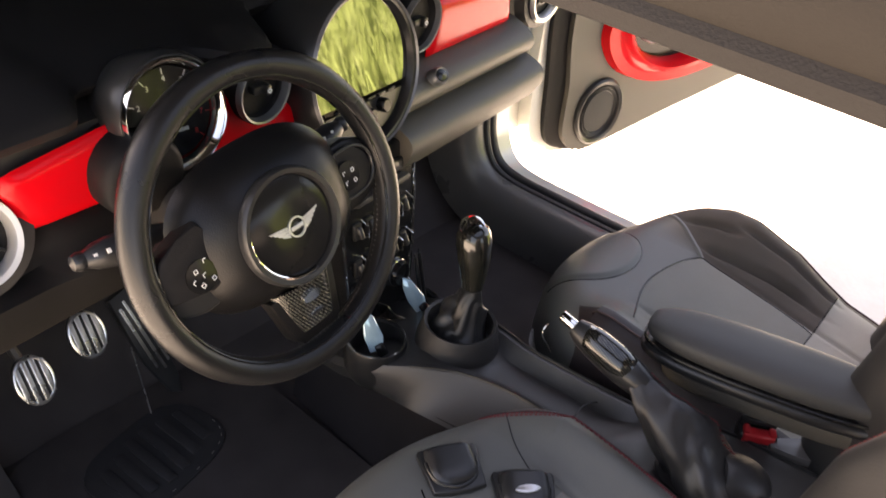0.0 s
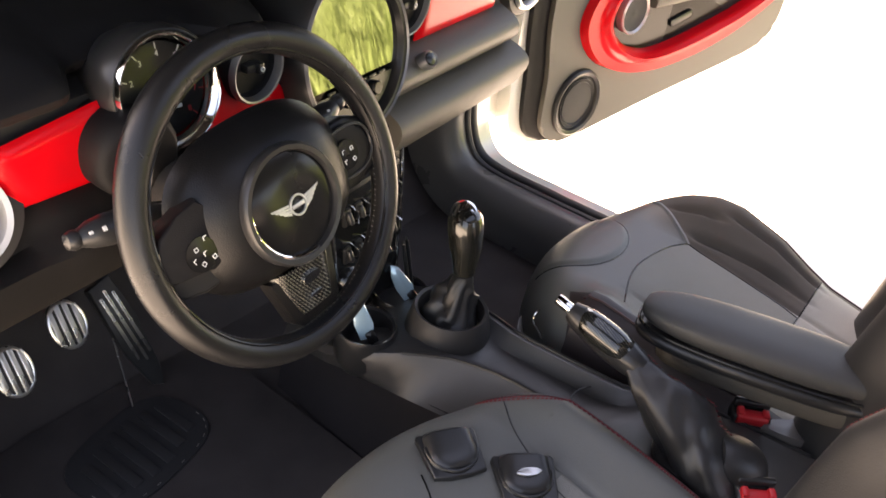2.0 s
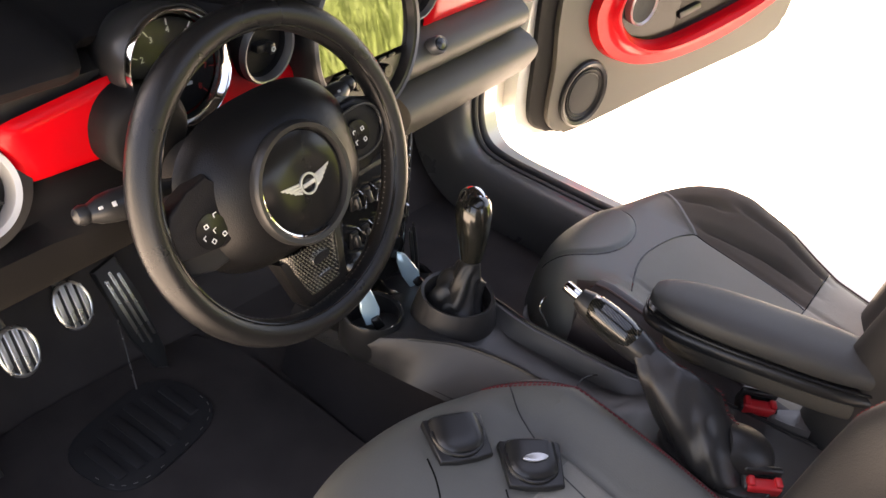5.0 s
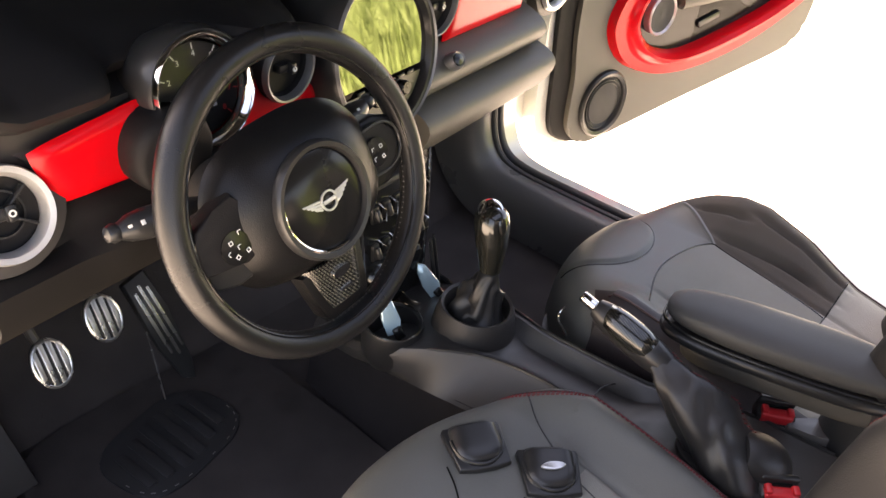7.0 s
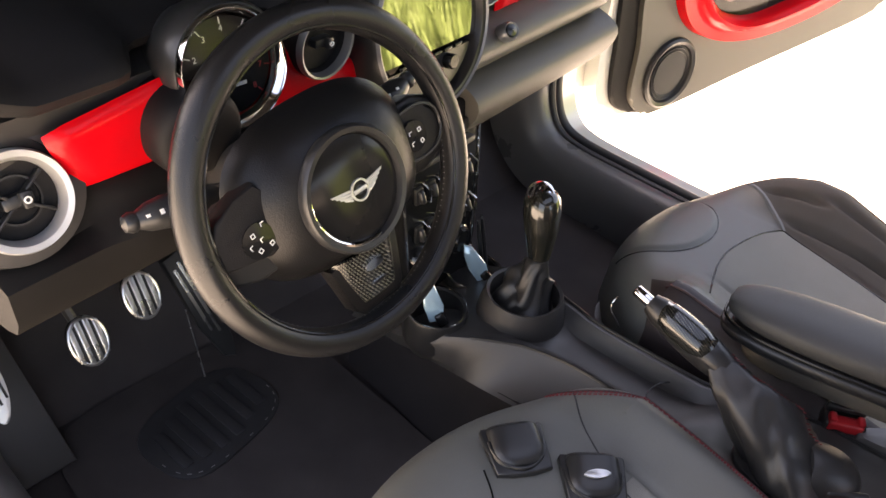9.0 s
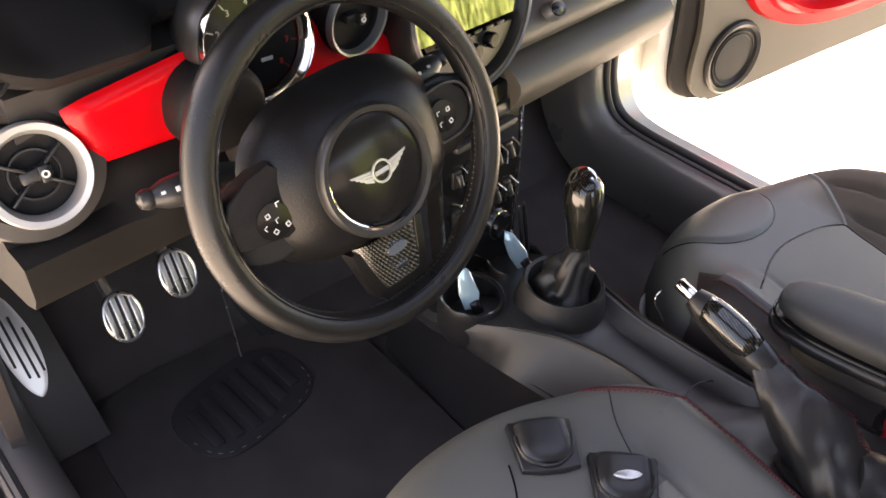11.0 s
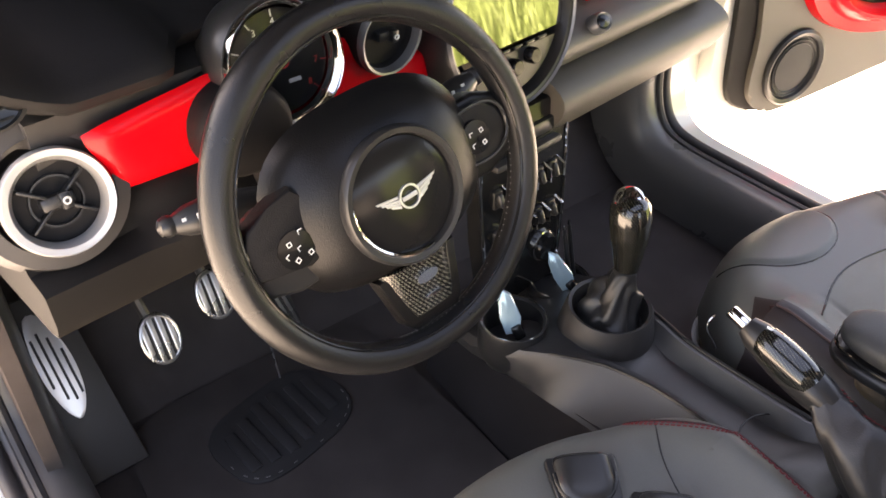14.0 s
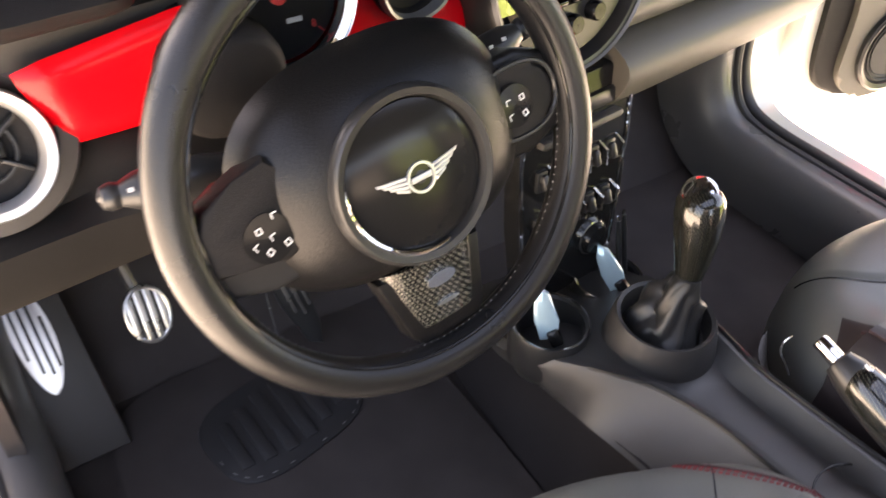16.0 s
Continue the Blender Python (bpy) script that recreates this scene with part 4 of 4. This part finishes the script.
part("boot_stitch", merged(*[box((0.0012, 0.0055, 0.0010), Matrix.Translation(secs[i][5].lerp(secs[i + 1][5], q) + Vector((0.0006, 0, 0.0012))) @ pose(0, 0, 0, -25, 0, 0)) for i in range(2, 19) for q in (0.2, 0.7)]), M_STITCH, boot, "red thread")

# ---- armrest ----
arm = thing("armrest", (0.09, -0.5, 0.56), "padded black leather centre armrest folded down", "armrest")
am2 = pose(0.140, -0.448, 0.668, 0, 0, 0) @ pose(0, 0, 0, -3, 0, 12)


def pillow(hx, hy, hz, m, p=4.0, nu=40, nv=16):
    secs = []
    for j in range(nv + 1):
        ph = -math.pi / 2 + math.pi * j / nv
        cz, sz = math.cos(ph), math.sin(ph)
        rr, zz = max(1e-4, abs(cz) ** (2 / p)), math.copysign(abs(sz) ** (2 / p), sz)
        secs.append([m @ Vector((hx * rr * x, hy * rr * y, hz * zz)) for x, y in oval(1, 1, nu, p)])
    return rings(secs)


part("cushion", pillow(0.052, 0.172, 0.022, am2 @ pose(0, 0, 0.012), 2.9), M_ARMREST, arm, "smooth black leather pad")
part("welt", tube([am2 @ Vector((x, y, -0.004)) for x, y in oval(0.0535, 0.1725, 72, 2.9)], 0.0022, 8, True), M_GLOSS, arm, "dark seam under the pad")
part("base", pillow(0.056, 0.176, 0.014, am2 @ pose(0, 0, -0.018), 3.2), M_SMOOTH, arm, "hard black plastic base")
part("tray", pillow(0.044, 0.150, 0.022, am2 @ pose(0.004, -0.012, -0.046), 4.0), M_SHELF, arm, "dark underside of the armrest")
part("hinge", box((0.05, 0.05, 0.12), am2 @ pose(0.02, -0.165, -0.075), 0.015), M_SMOOTH, arm)

# ---- seats ----
def driver_point(a, b):
    """a: -1 to 1 across; b: 0 at the front edge to 1 at the back. The padded top of the seat."""
    front = max(0.0, 1 - b / 0.30)
    x = -0.312 + 0.300 * a * (1 - 0.10 * front ** 2)
    y = -0.087 - 0.62 * b - 0.15 * abs(a) ** 2.2 * front ** 0.7
    top = 0.576 - 0.070 * b + 0.018 * math.sin(math.pi * min(1, b * 1.3)) + 0.034 * step(abs(a), 0.50, 0.78) * (1 - 0.8 * front) - 0.012 * (1 - abs(a)) * b
    top -= 0.006 * math.exp(-((abs(a) - 0.52) / 0.022) ** 2) * step(b, 0.25, 0.4)
    side, nose = (1 - min(1.0, abs(a)) ** 9) ** 0.5, (1 - front ** 5) ** 0.5
    return Vector((x, y, 0.40 + (top - 0.40) * side * nose))


def passenger_point(a, b):
    front = max(0.0, 1 - b / 0.30)
    x = 0.370 + 0.262 * a * (1 - 0.05 * front ** 2)
    y = 0.012 - 0.62 * b - (0.16 if a < 0 else 0.10) * abs(a) ** 2.2 * front ** 0.7
    top = interp(-y, [(0, 0.552), (0.1, 0.562), (0.2, 0.565), (0.3, 0.552), (0.45, 0.530), (0.6, 0.51)])
    ridge = interp(-y, [(0.05, 0.555), (0.11, 0.580), (0.16, 0.609), (0.21, 0.630), (0.26, 0.632), (0.35, 0.604), (0.41, 0.572), (0.46, 0.549), (0.6, 0.52)])
    top += (ridge - top) * step(a, 0.40, 0.80) + 0.030 * step(-a, 0.45, 0.78) * step(b, 0.1, 0.35)
    top -= 0.005 * math.exp(-((abs(a) - 0.43) / 0.022) ** 2) * step(b, 0.3, 0.42)
    for a0, slope, b0, b1, d in ((0.64, 0.10, 0.24, 0.42, 0.012), (0.50, 0.28, 0.36, 0.66, 0.015), (0.70, 0.10, 0.42, 0.74, 0.012), (0.56, 0.05, 0.56, 0.74, 0.008)):
        top -= d * math.exp(-((a - a0 - slope * (b - b0)) / 0.020) ** 2) * step(b, b0 - 0.04, b0 + 0.05) * step(-b, -b1 - 0.04, -b1 + 0.05)
    pad = ((x - 0.345) / 0.105) ** 2 + ((y + 0.060) / 0.082) ** 2
    top += 0.007 * step(-pad, -1.0, -0.80)
    side, nose = (1 - min(1.0, abs(a)) ** 14) ** 0.5, (1 - front ** 5) ** 0.5
    return Vector((x, y, 0.40 + (top - 0.40) * side * nose))


def on_seat(pt, x, y):
    """The point of a seat's skin over a place in plan."""
    lo_a, hi_a, b = -1.0, 1.0, 0.4
    for _ in range(6):
        lo_a, hi_a = -1.0, 1.0
        for _ in range(22):
            mid = 0.5 * (lo_a + hi_a)
            lo_a, hi_a = (mid, hi_a) if pt(mid, b).x < x else (lo_a, mid)
        lo_b, hi_b = 0.0, 1.0
        for _ in range(22):
            mid = 0.5 * (lo_b + hi_b)
            lo_b, hi_b = (mid, hi_b) if pt(lo_a, mid).y > y else (lo_b, mid)
        b = lo_b
    return pt(lo_a, b)


def driver_zone(a, b, p):
    return 1 if abs(a) < 0.50 and p.y < -0.33 else 0


def front_seam(x):
    return -0.180 - 0.038 * (abs(x - 0.355) / 0.135) ** 2


def passenger_zone(a, b, p):
    if b > 0.735 and -0.43 < a < 0.80:
        return 3
    if a > 0.43:
        return 2 if p.y < -0.215 + 1.5 * (p.x - 0.480) else 0
    # Shade beside the handbrake, coloured into the cushion's left side.
    if a < -0.74:
        return 4 if b > 0.16 else 0
    return 1 if p.y < front_seam(p.x) else 0


def stitched(pts, cush, radius=0.0009):
    st = []
    for p, q in zip(pts, pts[1:]):
        n = max(1, round((q - p).length / 0.0055))
        for k in range(n):
            st.append(tube([p.lerp(q, (k + 0.15) / n), p.lerp(q, (k + 0.8) / n)], radius, 5))
    part("stitching", merged(*st), M_STITCH, cush, "red thread stitching")


def seat(cx, yf, yb, hw, label, pt, zone):
    t = thing("bucket_seat", (cx, yf - 0.3, 0.26), label, "car seat", "front seats")
    NU, NV = 200, 120
    bm = sheet(lambda u, v: pt(2 * u - 1, v), NU, NV)
    bm.faces.ensure_lookup_table()
    for k, f in enumerate(bm.faces):
        f.material_index = zone(2 * (k // NV + 0.5) / NU - 1, (k % NV + 0.5) / NV, f.calc_center_median())
    cush = part("cushion", bm, [M_SEAT, M_CLOTH, M_DARKCLOTH, M_PALECLOTH, M_SHADED_SIDE], t, "padded cushion with raised bolsters", sharp=60)

    def seam(xy, r, mat, lift=0.0, name="seam", lab=""):
        line = [on_seat(pt, p.x, p.y) + Vector((0, 0, lift)) for p in smooth_line([(a, b, 0) for a, b in xy], 6)]
        part(name, tube(line, r, 6), mat, cush, lab)

    if cx < 0:
        seam([(-0.116, -0.196), (-0.150, -0.238), (-0.174, -0.289), (-0.190, -0.340), (-0.196, -0.45), (-0.19, -0.60)], 0.0014, M_SMOOTH, -0.0006)
        seam([(-0.300, -0.205), (-0.318, -0.235), (-0.345, -0.262), (-0.40, -0.285)], 0.0016, M_GLOSS, -0.0006)
        seam([(-0.262, -0.300), (-0.290, -0.330), (-0.330, -0.345), (-0.40, -0.350)], 0.0016, M_GLOSS, -0.0006)
        for off in (0.0, 0.010):
            ridge = [pt(0.615 + 0.215 * step(k / 70, 0, 0.42) - off * 1.6, 0.070 + 0.86 * (k / 70) ** 1.3 + off * 0.8) + Vector((0, 0, 0.0010)) for k in range(71)]
            stitched(ridge, cush)
        welt = [pt(0.615 + 0.215 * step(k / 70, 0, 0.42) + 0.008, 0.064 + 0.86 * (k / 70) ** 1.3) for k in range(71)]
        part("piping", tube(welt, 0.0018, 6), M_PIPING, cush, "dark red piping")
    else:
        seam([(0.20, -0.222), (0.24, front_seam(0.24)), (0.30, front_seam(0.30)), (0.355, -0.180), (0.43, front_seam(0.43)), (0.482, -0.215)], 0.0018, M_GLOSS, -0.0004)
        seam([(0.482, -0.215), (0.480, -0.27), (0.478, -0.34), (0.474, -0.41), (0.469, -0.442)], 0.0018, M_GLOSS, -0.0004)
        part("seam", tube([pt(-0.43 + 1.23 * k / 40, 0.735) for k in range(41)], 0.0015, 6), M_GLOSS, cush)
        # A sliver of light on the seat, modelled as a pale bead.
        seam([(0.553, -0.105), (0.530, -0.140), (0.505, -0.178), (0.482, -0.215)], 0.0042, M_STITCH_STREAK, -0.0012, "piping", "pale sliver of light laid on as a bead")
        seam([(0.345 + 0.105 * math.cos(radians(q)), -0.060 + 0.082 * math.sin(radians(q))) for q in range(165, 376, 15)], 0.0014, M_GLOSS)
        part("piping", tube([pt(0.865, 0.11 + 0.80 * k / 50) + Vector((0, 0, 0.001)) for k in range(51)], 0.0026, 6), M_PIPING, cush, "dark red piping")
        part("piping", tube([pt(-0.80, 0.24 + 0.62 * k / 50) + Vector((0, 0, 0.001)) for k in range(51)], 0.0024, 6), M_PIPING, cush, "dark red piping")
    secs = []
    for j, (z, g) in enumerate(((0.27, 0.80), (0.33, 0.90), (0.42, 0.985))):
        secs.append([(cx + x, yf - 0.30 + y, z) for x, y in oval(0.9 * hw * g, 0.265 * g, 40, 4.5)])
    part("base", rings(secs), M_SMOOTH, t)

    # backrest, leaning back
    lean = radians(20)
    o = Vector((cx, yb, 0.50))

    def back_point(u, v):
        a = 2 * u - 1
        l = 0.70 * v
        hw = interp(v, [(0, 0.235), (0.3, 0.262), (0.7, 0.255), (1, 0.17)])
        bol = step(abs(a), 0.50, 0.80) * interp(v, [(0, 0.035), (0.4, 0.085), (0.8, 0.05), (1, 0.01)])
        h = 0.035 + bol + 0.02 * math.sin(math.pi * v)
        h = -0.06 + (h + 0.06) * (1 - min(1, abs(a)) ** 9) ** 0.5 * (1 - max(0, (v - 0.75) / 0.25) ** 4) ** 0.5
        return o + Vector((hw * a, -l * math.sin(lean) + h * math.cos(lean), l * math.cos(lean) + h * math.sin(lean)))

    bm = sheet(back_point, 48, 44)
    bk = part("backrest", bm, M_BACK, t, "padded backrest with side bolsters", sharp=60)
    part("back_shell", sheet(lambda u, v: back_point(u, v) + Vector((0, -0.13 * math.sin(math.pi * min(1, max(0, u))) ** 0.3 * (1 if 0 < u < 1 else 0) * (1 - v ** 6), 0)) if 0 < u < 1 and v < 1 else back_point(u, v), 24, 24), M_SMOOTH, t)
    pts = [back_point(0.905, 0.02 + 0.9 * k / 50) + Vector((0, 0.001, 0.001)) for k in range(51)]
    part("stitching", merged(*[tube([pts[i].lerp(pts[i + 1], q), pts[i].lerp(pts[i + 1], q + 0.3)], 0.0009, 5) for i in range(50) for q in (0.1, 0.6)]), M_STITCH, bk, "red thread stitching")
    return t


seat(-0.312, -0.087, -0.605, 0.300, "charcoal leather driver seat with red stitched bolster", driver_point, driver_zone)
seat(0.370, 0.012, -0.580, 0.255, "charcoal leather passenger seat with dark wrinkled cloth bolster", passenger_point, passenger_zone)


# ---- loose covers on the driver seat ----
def cover(x, y, z, turn, badge, label):
    t = thing("plastic_cover", (x, y, z), label, "cover", "plastic covers on the seat")
    m = pose(x, y, z, 0, 0, turn) @ pose(0, 0, 0, 5, 0, 0)
    flange = [(-0.034, -0.034), (-0.012, -0.038), (0.014, -0.038), (0.036, -0.034), (0.041, 0.026), (0.038, 0.031), (-0.038, 0.031), (-0.041, 0.026)]
    part("flange", prism(flange, 0.008, m @ pose(0, 0, -0.003), 0.003, 3), M_SMOOTH, t, "moulded black plastic flange")

    def f(u, v):
        a, b = 2 * u - 1, 2 * v - 1
        r = min(1.0, (abs(a) ** 2.6 + abs(min(b, 0.0)) ** 2.6) ** (1 / 2.6))
        h = 0.004 + 0.017 * (1 - r ** 4) ** 0.5 * (0.62 + 0.38 * v) - 0.010 * step(b, 0.72, 1.0)
        return m @ Vector((0.033 * a, 0.030 * b, h))

    body = part("shell", sheet(f, 40, 40), M_SMOOTH, t, "domed black plastic hood")
    lip = [m @ Vector((0.0335 * math.cos(radians(q)), 0.006 + 0.038 * math.sin(radians(q)), 0.0075)) for q in range(176, 365, 7)]
    part("lip", tube(lip, 0.0024, 8), M_SMOOTH, body, "raised curved lip")
    if badge:
        part("badge", prism(oval(0.0165, 0.0055, 28, 1.7), 0.003, m @ pose(0.0, -0.004, 0.0180, 6, 0, 6), 0.001), M_SILVER, body, "small silver oval badge")


cover(-0.250, -0.212, 0.578, -32, False, "moulded black plastic cover lying on the seat")
cover(-0.211, -0.302, 0.573, -45, True, "moulded black plastic cover with chrome badge on the seat")


# ---- seat belt buckles ----
def buckle(x, y, z, turn, lean):
    t = thing("belt_buckle", (x, y, z - 0.06), "black seat belt buckle with red release button", "belt buckle", "seat belt buckles")
    m = pose(x, y, z, 0, 0, turn) @ pose(0, 0, 0, lean, 0, 0)
    part("body", box((0.056, 0.030, 0.090), m @ pose(0, 0.004, -0.040), 0.005, 3), M_SMOOTH, t)
    part("hood", box((0.054, 0.010, 0.022), m @ pose(0, 0.014, 0.006), 0.004, 3), M_SMOOTH, t)
    part("release_button", merged(box((0.047, 0.017, 0.020), m @ pose(0, -0.004, -0.001), 0.004, 3), box((0.010, 0.015, 0.010), m @ pose(-0.0185, -0.002, 0.0085), 0.003), box((0.010, 0.015, 0.010), m @ pose(0.0185, -0.002, 0.0085), 0.003)), M_BUCKLE, t, "red release button")
    part("slot", box((0.034, 0.005, 0.004), m @ pose(0, 0.008, 0.006)), M_GLOSS, t)


buckle(0.140, -0.474, 0.556, -58, 12)
buckle(0.000, -0.534, 0.556, -51, 12)
lev = thing("release_lever", (0.165, -0.53, 0.50), "grey satin seat release lever beside the buckle", "lever")
part("blade", prism([(p.x, p.y) for p in smooth_line([(a, b, 0) for a, b in ((-0.040, 0.006), (-0.030, 0.014), (0.035, 0.016), (0.045, 0.0), (0.035, -0.028), (-0.005, -0.020), (-0.036, -0.004))], 4, True)][::-1], 0.014, pose(0.162, -0.528, 0.540, 0, 0, -48), 0.005, 3), M_SILL, lev, "satin grey plastic blade")

wire = thing("seat_loop", (0.12, -0.1, 0.52), "thin chrome wire loop at the passenger seat edge", "wire loop")
part("wire", tube(smooth_line([(0.125, -0.114, 0.542), (0.118, -0.111, 0.532), (0.114, -0.114, 0.520), (0.114, -0.125, 0.510), (0.116, -0.134, 0.497)], 5), 0.0016, 8), M_CHROME, wire)

# ---- passenger door, standing open ----
door = thing("open_door", (0.80, 0.49, 0.33), "open car door with taupe trim, red armrest ring and speaker", "car door")
DM = Matrix(((0.943, 0, -0.33, 0.78), (-0.33, 0, -0.943, 0.5), (0, 1, 0, 0), (0, 0, 0, 1)))


def outline(points, steps=4, loop=False):
    return [(p.x, p.y) for p in smooth_line([(a, b, 0) for a, b in points], steps, loop)]


shell = [(0.120, 1.0), (0.124, 0.62), (0.132, 0.45), (0.150, 0.368), (0.20, 0.322), (0.30, 0.314), (0.42, 0.342), (0.62, 0.400), (0.84, 0.462), (1.06, 0.524), (1.13, 0.58), (1.15, 0.70), (1.15, 1.0)]
part("shell", prism(outline(shell)[::-1], 0.12, DM @ pose(0, 0, -0.135), 0.012), M_PAINT, door, "white painted door shell")
seal = [(0.128, 1.0), (0.136, 0.72), (0.158, 0.54), (0.172, 0.42), (0.196, 0.355), (0.25, 0.328), (0.34, 0.328), (0.34, 0.40), (0.27, 0.45), (0.26, 1.0)]
part("door_seal", prism(outline(seal, 3)[::-1], 0.018, DM @ pose(0, 0, -0.014), 0.008, 3), M_PAD, door, "broad black rubber door seal")
panel = [(0.178, 1.0), (0.190, 0.69), (0.217, 0.53), (0.226, 0.40), (0.250, 0.350), (0.29, 0.326), (0.34, 0.330), (0.42, 0.352), (0.62, 0.412), (0.84, 0.472), (1.04, 0.530), (1.10, 0.575), (1.118, 0.65), (1.122, 1.0)]
part("door_panel", prism(outline(panel)[::-1], 0.026, DM @ pose(0, 0, -0.004), 0.010, 3), M_DOORTRIM, door, "grained taupe plastic door panel")
SPK = DM @ pose(0.336, 0.443, 0)
spk = part("speaker", lathe([(0.098, 0.018), (0.097, 0.032), (0.091, 0.036), (0.082, 0.032), (0.078, 0.024)], SPK, 56, 0.82, 1.02), M_SMOOTH, door, "round door speaker")
part("grille", lathe([(0.0795, 0.025), (0.05, 0.029), (0.001, 0.031)], SPK, 48, 0.82, 1.02), M_GRILLE, spk)
for r in (0.073, 0.064):
    part("grille_ring", lathe([(r, 0.0255), (r - 0.001, 0.0305), (r - 0.003, 0.029)], SPK, 56, 0.82, 1.02), M_SMOOTH, spk)
outer = [(0.355, 0.82), (0.298, 0.735), (0.288, 0.655), (0.345, 0.572), (0.45, 0.524), (0.60, 0.516), (0.78, 0.556), (0.95, 0.635), (1.06, 0.73), (1.03, 0.86), (0.8, 0.90), (0.5, 0.88)]
inner = [(0.44, 0.80), (0.385, 0.745), (0.376, 0.680), (0.430, 0.615), (0.53, 0.582), (0.63, 0.594), (0.77, 0.638), (0.90, 0.690), (0.985, 0.75), (0.95, 0.81), (0.8, 0.845), (0.55, 0.835)]
oc, ic = (smooth_line([(a, b, 0) for a, b in q], 6, True) for q in (outer, inner))
secs = []
for o, i in zip(oc, ic):
    sec = []
    for k in range(11):
        f = k / 10
        p = o.lerp(i, f)
        bulge = 0.030 * step(f, 0.0, 0.10) + 0.020 * step(f, 0.5, 0.72) - 0.022 * step(f, 0.80, 1.0)
        sec.append(DM @ Vector((p.x, p.y, 0.018 + bulge)))
    sec.append(DM @ Vector((i.x, i.y, 0.0)))
    sec.append(DM @ Vector((o.x, o.y, 0.0)))
    secs.append(sec)
part("armrest_ring", rings(secs, loop=True), M_RED, door, "gloss red oval armrest ring with a raised inner lip", sharp=50)
part("recess", prism([(p.x, p.y) for p in ic][::-1], 0.008, DM @ pose(0, 0, 0.014)), M_GLOSS, door, "black recess")
TW = DM @ pose(0.456, 0.694, 0)
hr = part("door_speaker", lathe([(0.056, 0.02), (0.055, 0.044), (0.051, 0.048), (0.047, 0.042)], TW, 48, 0.85, 1.06), M_SILVER, door, "small speaker with chrome ring")
part("cone", lathe([(0.0475, 0.042), (0.03, 0.036), (0.001, 0.040)], TW, 40, 0.85, 1.06), M_GRILLE, hr)
part("pull_handle", tube(smooth_line([DM @ Vector(q) for q in ((0.50, 0.735, 0.045), (0.62, 0.765, 0.060), (0.80, 0.795, 0.065), (0.96, 0.82, 0.05), (1.02, 0.84, 0.03))], 6), [0.028 + 0.012 * math.sin(math.pi * k / 24) for k in range(25)], 16), M_DOORTRIM, door, "taupe pull handle")
part("switch", box((0.08, 0.022, 0.012), DM @ pose(0.66, 0.660, 0.026, 0, 0, 20), 0.005), M_SMOOTH, door)
part("hinge", box((0.22, 0.05, 0.05), DM @ pose(0.07, 0.62, -0.08), 0.01), M_PAINT, door)

# ---- grass bank beyond the concrete ----
rng = random.Random(4)
bank = sheet(lambda u, v: Vector((1.6 + 9.0 * u + 0.9 * v, -3.0 - 9.0 * v + 2.0 * u, 0.02 + 2.6 * min(1.0, v * 1.6) * (1 - 0.15 * math.sin(9 * u)))), 24, 20)
tagged(part("grass_bank", bank, M_SOIL), "sunlit bank of rough grass behind the car", "grass", kind="structure")
verts, faces = [], []
for k in range(26000):
    u, v = rng.random(), rng.random() ** 1.3
    b = Vector((1.6 + 9.0 * u + 0.9 * v, -3.0 - 9.0 * v + 2.0 * u, 0.0 + 2.6 * min(1.0, v * 1.6) * (1 - 0.15 * math.sin(9 * u))))
    h, w, a = rng.uniform(0.25, 0.75), rng.uniform(0.006, 0.016), rng.uniform(0, math.pi)
    bend = Vector((rng.uniform(-0.25, 0.25), rng.uniform(-0.25, 0.25), 0)) * h
    d = Vector((math.cos(a), math.sin(a), 0)) * w
    n = len(verts)
    verts += [b - d, b + d, b + bend * 0.35 + Vector((0, 0, h * 0.55)) + d * 0.7, b + bend * 0.35 + Vector((0, 0, h * 0.55)) - d * 0.7, b + bend + Vector((0, 0, h))]
    faces += [(n, n + 1, n + 2, n + 3), (n + 3, n + 2, n + 4)]
me = bpy.data.meshes.new("grass")
me.from_pydata(verts, [], faces)
me.materials.append(M_GRASS)
tagged(new("grass", me), "tall yellow-green grass blades in sunlight", "grass", kind="stuff")
